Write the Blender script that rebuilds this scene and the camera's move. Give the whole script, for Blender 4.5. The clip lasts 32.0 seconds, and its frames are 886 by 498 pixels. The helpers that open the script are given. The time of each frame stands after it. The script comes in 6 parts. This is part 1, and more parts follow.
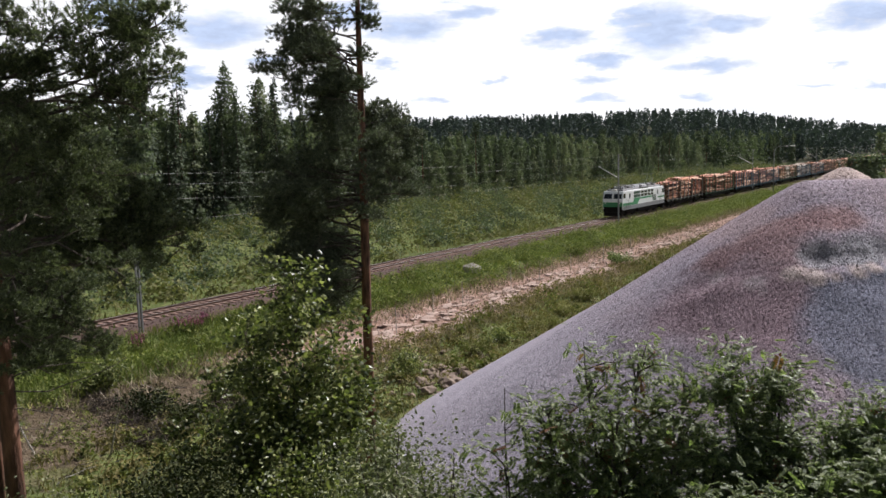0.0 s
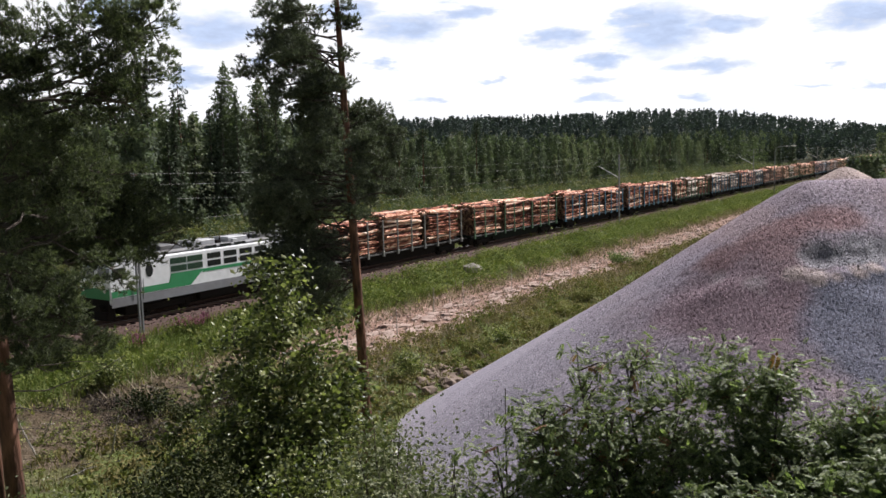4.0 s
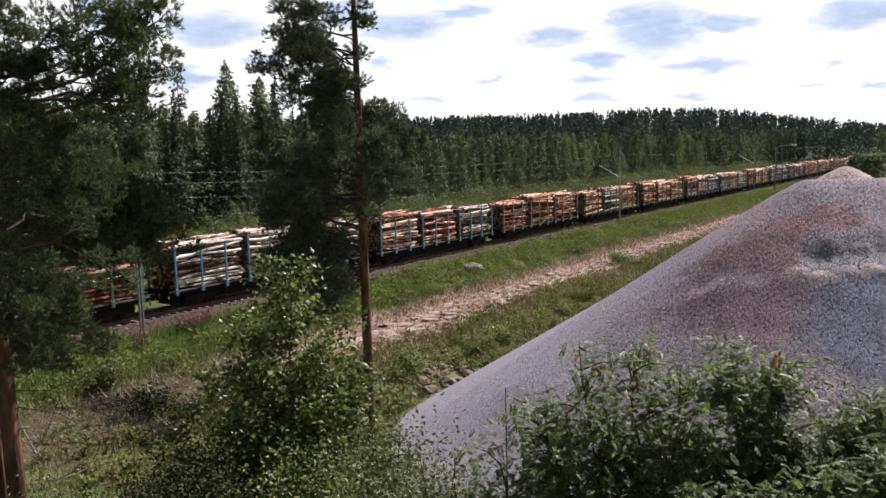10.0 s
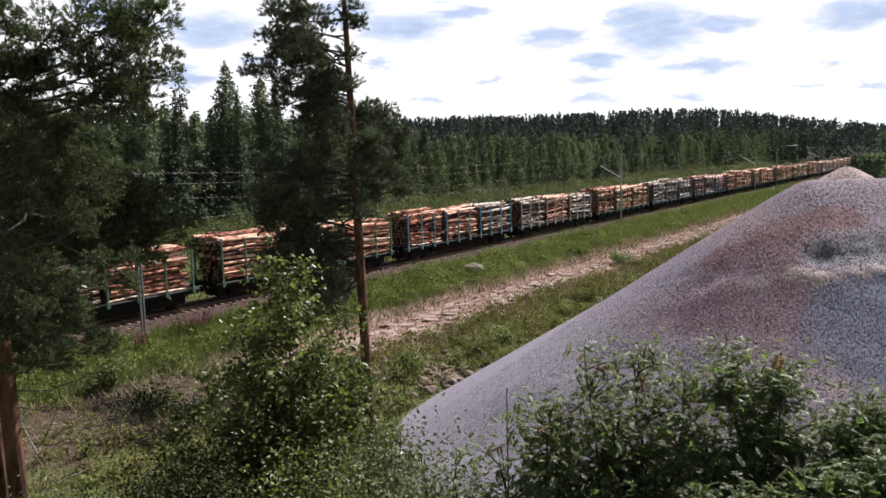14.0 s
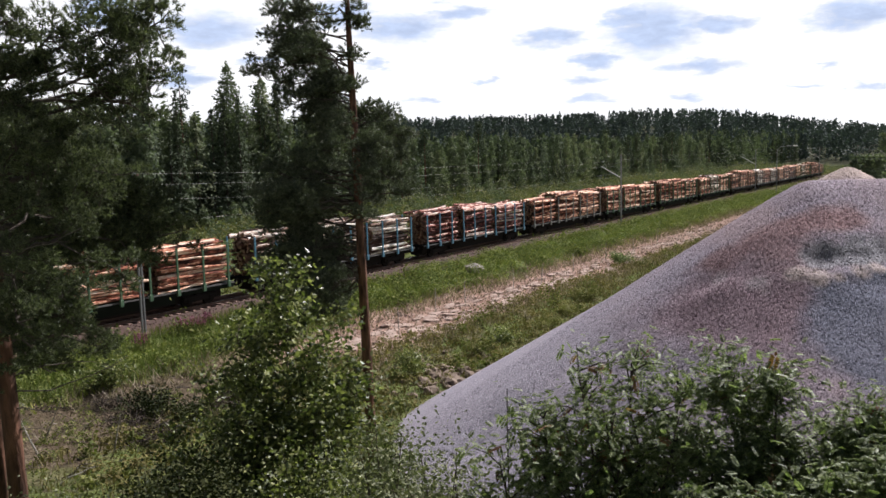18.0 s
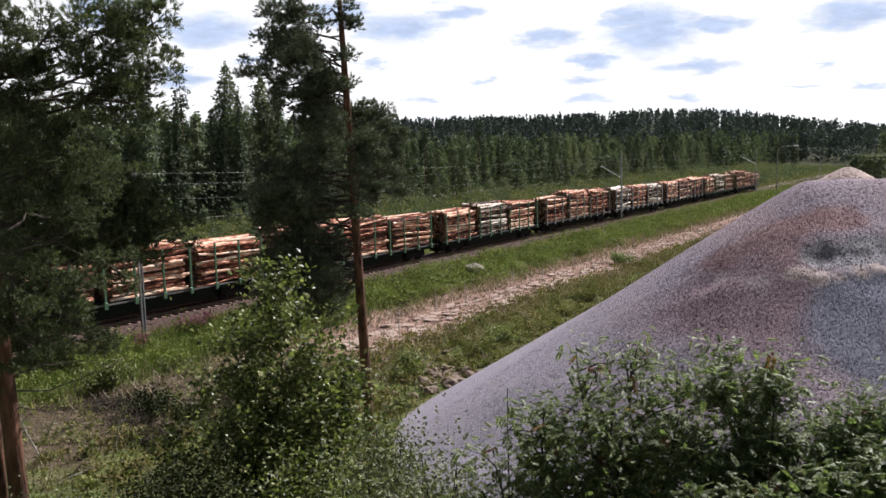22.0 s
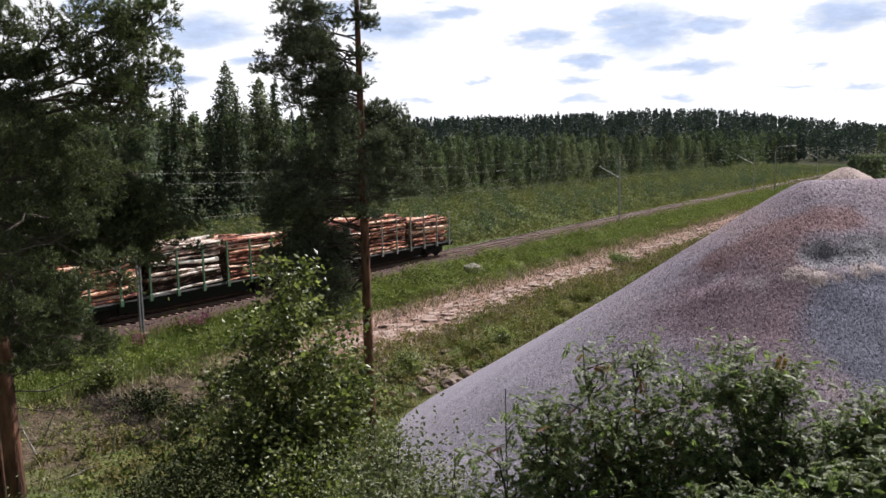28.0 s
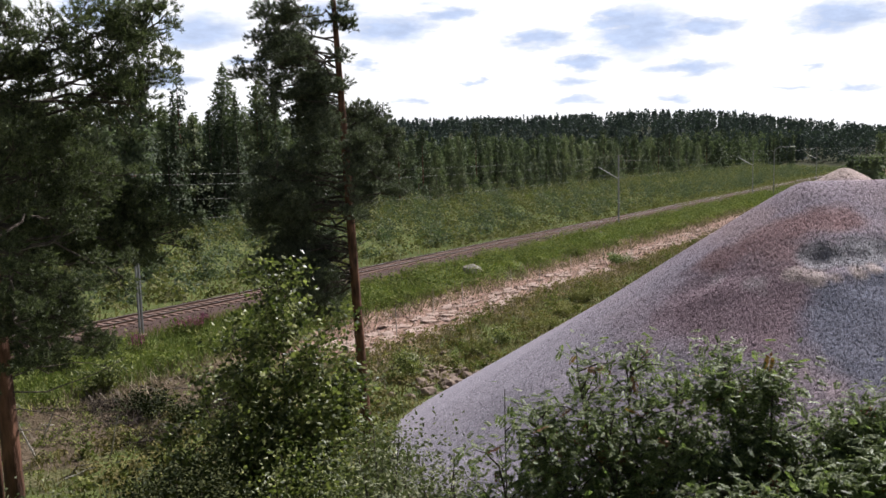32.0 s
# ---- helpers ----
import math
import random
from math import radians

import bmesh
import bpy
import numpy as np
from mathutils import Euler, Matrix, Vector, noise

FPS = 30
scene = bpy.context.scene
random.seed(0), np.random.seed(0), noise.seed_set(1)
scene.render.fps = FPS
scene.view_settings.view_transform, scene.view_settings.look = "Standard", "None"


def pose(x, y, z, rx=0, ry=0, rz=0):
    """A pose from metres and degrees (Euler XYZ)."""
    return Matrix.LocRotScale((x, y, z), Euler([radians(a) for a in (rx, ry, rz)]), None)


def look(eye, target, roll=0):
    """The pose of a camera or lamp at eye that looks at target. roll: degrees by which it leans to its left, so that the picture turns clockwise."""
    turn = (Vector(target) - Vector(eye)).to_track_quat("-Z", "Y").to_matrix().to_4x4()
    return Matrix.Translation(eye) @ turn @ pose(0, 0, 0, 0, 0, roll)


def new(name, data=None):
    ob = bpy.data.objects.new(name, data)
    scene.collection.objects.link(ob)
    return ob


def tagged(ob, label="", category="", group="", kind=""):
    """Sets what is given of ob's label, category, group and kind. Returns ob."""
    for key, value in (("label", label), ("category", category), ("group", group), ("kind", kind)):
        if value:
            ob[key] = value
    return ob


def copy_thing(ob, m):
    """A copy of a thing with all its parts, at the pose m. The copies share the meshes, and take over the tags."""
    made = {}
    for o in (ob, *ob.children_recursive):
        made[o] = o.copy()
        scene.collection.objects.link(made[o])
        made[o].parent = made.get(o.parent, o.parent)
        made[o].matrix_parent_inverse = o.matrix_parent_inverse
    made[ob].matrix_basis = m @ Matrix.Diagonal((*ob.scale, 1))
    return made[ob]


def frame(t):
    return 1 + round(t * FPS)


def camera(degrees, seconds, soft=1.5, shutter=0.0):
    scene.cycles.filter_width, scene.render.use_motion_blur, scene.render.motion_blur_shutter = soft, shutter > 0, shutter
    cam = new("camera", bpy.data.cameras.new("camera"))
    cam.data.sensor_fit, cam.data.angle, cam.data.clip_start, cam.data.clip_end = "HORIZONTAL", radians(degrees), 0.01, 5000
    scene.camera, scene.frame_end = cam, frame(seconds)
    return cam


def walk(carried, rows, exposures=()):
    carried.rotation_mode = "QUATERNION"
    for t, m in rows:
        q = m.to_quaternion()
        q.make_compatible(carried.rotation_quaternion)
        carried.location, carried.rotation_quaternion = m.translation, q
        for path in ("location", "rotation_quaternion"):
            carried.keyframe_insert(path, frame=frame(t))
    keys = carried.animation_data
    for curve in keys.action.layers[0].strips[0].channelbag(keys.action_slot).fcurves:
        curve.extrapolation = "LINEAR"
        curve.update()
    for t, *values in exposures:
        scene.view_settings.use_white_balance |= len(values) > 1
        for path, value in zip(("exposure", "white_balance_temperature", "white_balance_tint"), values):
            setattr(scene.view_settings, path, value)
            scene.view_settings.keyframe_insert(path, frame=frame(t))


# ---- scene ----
cam = camera(57.0, 32.0, soft=1.55)

# ---- plan, in metres: the eye stands over the origin, z = 0 is the top of the rails ----
EYE_Z = 9.60
FOCUS = 1443.85
TRACK_TURN = radians(33.838)
TRACK_U = Vector((math.sin(TRACK_TURN), math.cos(TRACK_TURN), 0.0))
TRACK_N = Vector((-math.cos(TRACK_TURN), math.sin(TRACK_TURN), 0.0))
TRACK_D = 44.53
BEND = -0.0000098


def track(s, off=0.0, z=0.0):
    """A place beside the railway: s along it, off across it (negative: the camera's side)."""
    lat = TRACK_D + off + BEND * s * abs(s)
    return TRACK_N * lat + TRACK_U * s + Vector((0, 0, z))


def track_pose(s, z=0.0):
    p = track(s, 0.0, z)
    d = track(s + 1) - track(s - 1)
    return Matrix.Translation(p) @ Matrix.Rotation(math.atan2(d.y, d.x), 4, "Z")


def gaze(dx, dy):
    """The camera's pose with a small unsteadiness of dx, dy."""
    yaw = -dx / FOCUS
    pitch = radians(-6.6585) + dy / FOCUS
    way = Vector((math.sin(yaw) * math.cos(pitch), math.cos(yaw) * math.cos(pitch), math.sin(pitch)))
    eye = Vector((0, 0, EYE_Z))
    return look(eye, eye + way * 10, -1.513)


walk(cam, [(t, gaze(dx, dy)) for t, dx, dy in (
    (0.0, -3.2, 1.4), (1.0, -3.2, 1.4), (2.0, -2.7, 1.4), (3.0, -2.3, 1.4), (4.5, -1.9, 1.4), (5.5, -1.4, 1.4), (6.0, 0.8, 1.4),
    (7.0, 1.4, 1.4), (7.5, 0.4, 1.0), (8.0, 0.1, 0.2), (9.0, 0.0, 0.0), (10.0, -1.2, 0.1), (10.7, -1.5, 0.6), (11.5, -1.5, 1.4),
    (13.0, -0.4, 1.3), (13.5, 0.0, 0.4), (14.0, 0.8, 0.8), (14.7, 1.5, 1.3), (16.5, 1.3, 1.4), (17.3, 0.1, 1.4), (18.0, 1.2, 1.4),
    (18.6, 0.1, 1.4), (20.0, 0.2, 1.3), (20.5, 1.3, 0.4), (21.3, 2.9, 0.4), (22.0, 1.8, 1.3), (23.0, 0.1, 1.4), (24.0, 0.4, 1.4),
    (25.0, -1.3, 1.4), (27.0, -1.5, 1.4), (29.0, -1.4, 1.3), (30.0, -1.9, 1.5), (31.0, -3.1, 1.6), (31.5, -3.0, 2.8), (32.0, -3.0, 2.8))])

# ---- light: a high sun from the right, broken bright clouds ----
SUN_AZ = radians(47)
SUN_EL = radians(50)
sun = new("sun", bpy.data.lights.new("sun", "SUN"))
sun.data.energy, sun.data.angle, sun.data.color = 5.2, radians(0.6), (1.0, 0.96, 0.925)
sun_way = Vector((math.sin(SUN_AZ) * math.cos(SUN_EL), math.cos(SUN_AZ) * math.cos(SUN_EL), math.sin(SUN_EL)))
sun.matrix_world = look(sun_way * 200, (0, 0, 0))

world = bpy.data.worlds.new("sky")
scene.world = world
world.use_nodes = True
wt = world.node_tree
sky = wt.nodes.new("ShaderNodeTexSky")
sky.sky_type, sky.sun_disc = "NISHITA", False
sky.sun_elevation, sky.sun_rotation = SUN_EL, SUN_AZ
wt.links.new(sky.outputs[0], wt.nodes["Background"].inputs[0])
wt.nodes["Background"].inputs[1].default_value = 0.02
scene.view_settings.exposure = 0.54
scene.view_settings.use_white_balance = True
scene.view_settings.white_balance_temperature = 6300
scene.view_settings.white_balance_tint = 12


# ---- materials ----
class Net:
    """A short way to write node materials."""

    def __init__(self, name):
        self.mat = bpy.data.materials.new(name)
        self.mat.use_nodes = True
        self.t = self.mat.node_tree
        self.bsdf = self.t.nodes["Principled BSDF"]

    def node(self, kind, feature=None, data_type=None, blend_type=None, operation=None):
        n = self.t.nodes.new(kind)
        if feature:
            n.feature = feature
        if data_type:
            n.data_type = data_type
        if blend_type:
            n.blend_type = blend_type
        if operation:
            n.operation = operation
        return n

    def link(self, a, b):
        self.t.links.new(a, b)

    def coords(self, which="Object"):
        return self.node("ShaderNodeTexCoord").outputs[which]

    def place(self):
        return self.node("ShaderNodeNewGeometry").outputs["Position"]

    def noise(self, vec, scale, detail=4.0, rough=0.55):
        n = self.node("ShaderNodeTexNoise")
        self.link(vec, n.inputs["Vector"])
        n.inputs["Scale"].default_value, n.inputs["Detail"].default_value, n.inputs["Roughness"].default_value = scale, detail, rough
        return n.outputs["Fac"]

    def voronoi(self, vec, scale, out="Distance", feature="F1"):
        n = self.node("ShaderNodeTexVoronoi", feature=feature)
        self.link(vec, n.inputs["Vector"])
        n.inputs["Scale"].default_value = scale
        return n.outputs[out]

    def ramp(self, fac, stops):
        n = self.node("ShaderNodeValToRGB")
        self.link(fac, n.inputs[0])
        e = n.color_ramp.elements
        while len(e) < len(stops):
            e.new(0.5)
        for k, (p, c) in zip(e, stops):
            k.position = p
            k.color = (*c, 1) if not isinstance(c, (int, float)) else (c, c, c, 1)
        return n.outputs[0]

    def mix(self, fac, a, b, blend="MIX"):
        n = self.node("ShaderNodeMix", data_type="RGBA", blend_type=blend)
        for sock, v in ((n.inputs[0], fac), (n.inputs[6], a), (n.inputs[7], b)):
            if isinstance(v, (int, float)):
                sock.default_value = v
            elif isinstance(v, tuple):
                sock.default_value = (*v, 1)
            else:
                self.link(v, sock)
        return n.outputs[2]

    def math(self, op, a, b=0.0, c=0.0):
        n = self.node("ShaderNodeMath", operation=op)
        for sock, v in zip(n.inputs, (a, b, c)):
            if isinstance(v, (int, float)):
                sock.default_value = v
            else:
                self.link(v, sock)
        return n.outputs[0]

    def dot(self, vec, way):
        n = self.node("ShaderNodeVectorMath", operation="DOT_PRODUCT")
        self.link(vec, n.inputs[0])
        n.inputs[1].default_value = way
        return n.outputs["Value"]

    def bump(self, height, strength=0.5, distance=0.05):
        n = self.node("ShaderNodeBump")
        self.link(height, n.inputs["Height"])
        n.inputs["Strength"].default_value, n.inputs["Distance"].default_value = strength, distance
        self.link(n.outputs[0], self.bsdf.inputs["Normal"])

    def done(self, color, rough=0.8, metal=0.0, spec=None):
        for sock, v in ((self.bsdf.inputs["Base Color"], color), (self.bsdf.inputs["Roughness"], rough)):
            if isinstance(v, tuple):
                sock.default_value = (*v, 1)
            elif isinstance(v, (int, float)):
                sock.default_value = v
            else:
                self.link(v, sock)
        self.bsdf.inputs["Metallic"].default_value = metal
        if spec is not None:
            self.bsdf.inputs["Specular IOR Level"].default_value = spec
        return self.mat


def plain(name, color, rough=0.6, metal=0.0, grain=8.0, wear=0.3, dirt=(0.12, 0.10, 0.08)):
    """Paint, metal or rubber with grime at two scales."""
    n = Net(name)
    c = n.coords()
    big = n.ramp(n.noise(c, grain * 0.15, 5), [(0.35, 0.0), (0.75, 1.0)])
    fine = n.noise(c, grain, 3)
    col = n.mix(n.math("MULTIPLY", big, wear), color, dirt)
    col = n.mix(0.25, col, n.ramp(fine, [(0.3, 0.35), (0.7, 1.0)]), "MULTIPLY")
    n.bump(fine, 0.15, 0.01)
    return n.done(col, n.math("ADD", n.math("MULTIPLY", big, 0.2), rough), metal)


def foliage(name, dark, mid, light, through_light=0.25, spread=0.6, rough=0.55, own=0.55, spec=0.3, each=0.4):
    """Leaves: each island its own green, some light passing through."""
    n = Net(name)
    geo = n.node("ShaderNodeNewGeometry")
    r = geo.outputs["Random Per Island"]
    patch = n.noise(geo.outputs["Position"], spread, 3)
    tree = n.node("ShaderNodeObjectInfo").outputs["Random"]
    rest = 1.0 - own
    v = n.math("ADD", n.math("MULTIPLY", r, own), n.math("ADD", n.math("MULTIPLY", patch, rest * (1 - each)), n.math("MULTIPLY", tree, rest * each)))
    col = n.ramp(v, [(0.2, dark), (0.5, mid), (0.8, light)])
    n.done(col, rough, spec=spec)
    tr = n.node("ShaderNodeBsdfTranslucent")
    n.link(n.mix(1.0, col, (1.0, 1.2, 0.6), "MULTIPLY"), tr.inputs[0])
    m = n.node("ShaderNodeMixShader")
    m.inputs[0].default_value = through_light
    n.link(n.bsdf.outputs[0], m.inputs[1])
    n.link(tr.outputs[0], m.inputs[2])
    n.link(m.outputs[0], n.t.nodes["Material Output"].inputs[0])
    return n.mat


def ground_material():
    """Grass, the stony cleared strip, the embankment's soil: zones along the railway with ragged edges."""
    n = Net("ground")
    p = n.place()
    lat = n.dot(p, TRACK_N)
    big = n.noise(p, 0.16, 5)
    mid = n.noise(p, 0.9, 5)
    fine = n.noise(p, 6.0, 4)
    grass = n.ramp(mid, [(0.3, (0.06, 0.08, 0.025)), (0.52, (0.11, 0.135, 0.042)), (0.72, (0.18, 0.175, 0.075))])
    grass = n.mix(0.5, grass, n.ramp(fine, [(0.3, 0.45), (0.7, 1.1)]), "MULTIPLY")
    soil = n.ramp(n.noise(p, 1.6, 6, 0.65), [(0.3, (0.16, 0.095, 0.072)), (0.5, (0.29, 0.185, 0.145)), (0.68, (0.43, 0.315, 0.26))])
    soil = n.mix(0.6, soil, n.ramp(fine, [(0.25, 0.4), (0.6, 1.05)]), "MULTIPLY")
    dry = n.ramp(n.noise(p, 1.4, 6, 0.65), [(0.32, (0.045, 0.038, 0.024)), (0.5, (0.095, 0.07, 0.047)), (0.68, (0.19, 0.148, 0.108))])
    wander = n.math("ADD", lat, n.math("MULTIPLY", n.math("SUBTRACT", big, 0.5), 7.0))
    wander = n.math("ADD", wander, n.math("MULTIPLY", n.math("SUBTRACT", mid, 0.5), 3.0))
    strip = n.math("SUBTRACT", 1.0, n.math("DIVIDE", n.math("ABSOLUTE", n.math("SUBTRACT", wander, 31.6)), 4.2))
    strip = n.ramp(strip, [(0.0, 0.0), (0.22, 1.0)])
    along = n.dot(p, TRACK_U)
    stony = n.ramp(n.math("DIVIDE", n.math("ADD", along, n.math("MULTIPLY", mid, 6.0)), 60.0), [(0.5, 0.0), (0.62, 1.0)])
    soil = n.mix(stony, n.mix(n.ramp(mid, [(0.3, 0.0), (0.42, 1.0)]), grass, dry), soil)
    bare = n.ramp(n.noise(p, 0.3, 5), [(0.52, 0.0), (0.6, 1.0)])
    near = n.ramp(n.math("DIVIDE", n.math("SUBTRACT", 29.0, lat), 20.0), [(0.0, 0.0), (0.15, 0.85)])
    col = n.mix(n.math("MULTIPLY", bare, near), grass, dry)
    col = n.mix(strip, col, soil)
    bed = n.math("SUBTRACT", 1.0, n.math("DIVIDE", n.math("ABSOLUTE", n.math("SUBTRACT", n.math("ADD", lat, n.math("MULTIPLY", n.math("SUBTRACT", mid, 0.5), 1.4)), TRACK_D - 0.4)), 3.6))
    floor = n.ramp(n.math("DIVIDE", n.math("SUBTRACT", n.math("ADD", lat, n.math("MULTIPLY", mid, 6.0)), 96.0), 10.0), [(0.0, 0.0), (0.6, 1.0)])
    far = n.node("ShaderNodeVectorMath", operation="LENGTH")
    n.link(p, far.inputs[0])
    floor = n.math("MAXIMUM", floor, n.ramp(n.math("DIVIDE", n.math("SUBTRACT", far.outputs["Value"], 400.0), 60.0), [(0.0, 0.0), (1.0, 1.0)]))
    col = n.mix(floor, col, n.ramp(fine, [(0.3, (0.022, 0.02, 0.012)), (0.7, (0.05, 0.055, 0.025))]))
    col = n.mix(n.ramp(bed, [(0.0, 0.0), (0.1, 1.0)]), col, (0.09, 0.066, 0.054))
    n.bump(n.math("ADD", fine, n.noise(p, 1.3, 5)), 0.8, 0.25)
    return n.done(col, 0.95, spec=0.1)


def gravel_material(name="gravel"):
    """Crushed stone from several loads: bluish grey, a reddish load, pale fines on the flank and the tip."""
    n = Net(name)
    p = n.place()
    geo = n.node("ShaderNodeNewGeometry")
    r = geo.outputs["Random Per Island"]
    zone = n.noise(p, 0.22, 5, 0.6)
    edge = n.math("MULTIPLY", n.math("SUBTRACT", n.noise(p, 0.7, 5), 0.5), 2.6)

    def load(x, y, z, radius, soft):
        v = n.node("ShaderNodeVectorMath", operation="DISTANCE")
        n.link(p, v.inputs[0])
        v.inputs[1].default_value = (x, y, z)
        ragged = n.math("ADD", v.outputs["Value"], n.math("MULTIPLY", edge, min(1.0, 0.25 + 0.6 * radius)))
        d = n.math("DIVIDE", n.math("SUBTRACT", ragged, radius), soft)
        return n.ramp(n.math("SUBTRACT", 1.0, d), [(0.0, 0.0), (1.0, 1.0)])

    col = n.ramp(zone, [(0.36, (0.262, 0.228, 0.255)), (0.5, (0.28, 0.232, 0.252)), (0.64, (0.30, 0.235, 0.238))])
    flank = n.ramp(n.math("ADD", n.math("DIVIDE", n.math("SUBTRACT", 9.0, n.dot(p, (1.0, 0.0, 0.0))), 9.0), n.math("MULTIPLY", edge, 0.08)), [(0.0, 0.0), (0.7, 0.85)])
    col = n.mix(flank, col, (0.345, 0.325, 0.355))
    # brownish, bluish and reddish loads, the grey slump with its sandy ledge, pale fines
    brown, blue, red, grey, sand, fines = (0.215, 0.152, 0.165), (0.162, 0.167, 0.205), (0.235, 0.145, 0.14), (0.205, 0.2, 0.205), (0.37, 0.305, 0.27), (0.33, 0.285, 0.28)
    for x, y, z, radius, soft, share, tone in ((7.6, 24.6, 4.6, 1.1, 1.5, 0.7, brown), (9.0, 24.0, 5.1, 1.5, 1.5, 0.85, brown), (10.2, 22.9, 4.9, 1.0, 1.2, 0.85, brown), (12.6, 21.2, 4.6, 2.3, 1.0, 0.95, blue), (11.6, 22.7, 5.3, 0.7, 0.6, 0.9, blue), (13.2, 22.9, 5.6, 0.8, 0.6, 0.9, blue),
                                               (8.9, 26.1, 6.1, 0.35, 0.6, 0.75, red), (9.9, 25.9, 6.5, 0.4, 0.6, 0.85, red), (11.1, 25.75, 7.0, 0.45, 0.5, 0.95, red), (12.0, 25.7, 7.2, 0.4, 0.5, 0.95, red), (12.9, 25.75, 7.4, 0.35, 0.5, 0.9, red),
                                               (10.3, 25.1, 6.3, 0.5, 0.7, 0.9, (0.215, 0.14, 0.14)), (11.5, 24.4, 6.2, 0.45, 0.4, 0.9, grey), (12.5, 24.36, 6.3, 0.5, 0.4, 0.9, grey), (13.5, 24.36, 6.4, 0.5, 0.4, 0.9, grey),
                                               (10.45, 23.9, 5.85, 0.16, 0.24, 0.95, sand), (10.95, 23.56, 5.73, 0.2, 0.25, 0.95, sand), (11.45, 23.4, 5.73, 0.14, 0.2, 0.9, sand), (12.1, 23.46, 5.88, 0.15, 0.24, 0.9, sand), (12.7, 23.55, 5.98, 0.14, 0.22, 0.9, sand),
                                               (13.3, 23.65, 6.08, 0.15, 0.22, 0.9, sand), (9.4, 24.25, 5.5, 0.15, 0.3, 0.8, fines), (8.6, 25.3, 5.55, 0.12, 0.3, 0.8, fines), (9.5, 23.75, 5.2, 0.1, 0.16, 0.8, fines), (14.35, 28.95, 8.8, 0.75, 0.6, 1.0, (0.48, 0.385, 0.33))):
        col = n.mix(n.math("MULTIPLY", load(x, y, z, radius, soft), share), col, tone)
    cell = n.voronoi(p, 19.0, "Color")
    bw = n.node("ShaderNodeRGBToBW")
    n.link(cell, bw.inputs[0])
    speck = n.math("ADD", n.math("MULTIPLY", bw.outputs[0], 0.4), n.math("MULTIPLY", r, 0.6))
    col = n.mix(1.0, col, n.ramp(speck, [(0.1, 0.48), (0.5, 1.0), (0.9, 1.75)]), "MULTIPLY")
    col = n.mix(1.0, col, (1.0, 0.985, 1.045), "MULTIPLY")
    n.bump(n.noise(p, 28.0, 4, 0.7), 0.6, 0.03)
    return n.done(col, 0.9, spec=0.2)


def bark_material(name, low, high, scale=9.0):
    n = Net(name)
    c = n.coords()
    m = n.node("ShaderNodeMapping")
    m.inputs["Scale"].default_value = (1.0, 1.0, 0.25)
    n.link(c, m.inputs[0])
    f = n.voronoi(m.outputs[0], scale)
    g = n.noise(m.outputs[0], scale * 2.5, 5)
    col = n.mix(f, low, high)
    col = n.mix(0.6, col, n.ramp(g, [(0.3, 0.35), (0.65, 1.1)]), "MULTIPLY")
    n.bump(n.math("ADD", f, g), 0.8, 0.03)
    return n.done(col, 0.9, spec=0.15)


def log_material(name, stops):
    """Roundwood: every log its own tone, torn bark along the grain."""
    n = Net(name)
    info = n.node("ShaderNodeObjectInfo")
    geo = n.node("ShaderNodeNewGeometry")
    c = n.coords()
    m = n.node("ShaderNodeMapping")
    m.inputs["Scale"].default_value = (0.35, 1.0, 1.0)
    n.link(c, m.inputs[0])
    streak = n.ramp(n.noise(m.outputs[0], 4.5, 5, 0.65), [(0.32, 0.0), (0.68, 1.0)])
    v = n.math("ADD", n.math("ADD", n.math("MULTIPLY", info.outputs["Random"], 0.5), n.math("MULTIPLY", geo.outputs["Random Per Island"], 0.05)), n.math("MULTIPLY", streak, 0.55))
    col = n.ramp(v, stops)
    n.bump(streak, 0.4, 0.02)
    return n.done(col, 0.85, spec=0.2)


M_GROUND = ground_material()
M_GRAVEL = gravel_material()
M_BALLAST = plain("ballast", (0.075, 0.042, 0.033), 0.95, 0, 9, 0.5, (0.045, 0.027, 0.022))
M_SLEEPER = plain("sleeper_concrete", (0.22, 0.135, 0.108), 0.9, 0, 6, 0.6, (0.11, 0.07, 0.055))
M_RAIL = plain("rail_steel", (0.16, 0.095, 0.07), 0.6, 0.2, 9, 0.5, (0.10, 0.06, 0.045))
M_RAILTOP = plain("rail_head", (0.7, 0.68, 0.66), 0.3, 0.9, 5, 0.15)
M_BRIGHT = plain("zinc_tube", (0.55, 0.56, 0.56), 0.6, 0.0, 6, 0.3)
M_ROCK = plain("pale_rock", (0.43, 0.325, 0.275), 0.9, 0, 3, 0.7, (0.2, 0.13, 0.105))
M_BROWNROCK = plain("brown_rock", (0.21, 0.155, 0.12), 0.9, 0, 3, 0.6, (0.17, 0.13, 0.10))
M_BOULDER = plain("boulder_stone", (0.27, 0.24, 0.205), 0.9, 0, 3, 0.5, (0.32, 0.29, 0.25))
M_STEEL = plain("galvanized_steel", (0.24, 0.245, 0.25), 0.65, 0.2, 6, 0.4, (0.10, 0.095, 0.09))
M_WIRE = plain("wire_copper", (0.20, 0.20, 0.19), 0.6, 0.3, 6, 0.3)
M_PINE_BARK = bark_material("pine_bark", (0.03, 0.02, 0.016), (0.235, 0.118, 0.078))
M_DARK_BARK = bark_material("dark_bark", (0.05, 0.042, 0.035), (0.13, 0.105, 0.09), 14)
M_BIRCH_BARK = bark_material("birch_bark", (0.10, 0.09, 0.08), (0.36, 0.34, 0.31), 5)
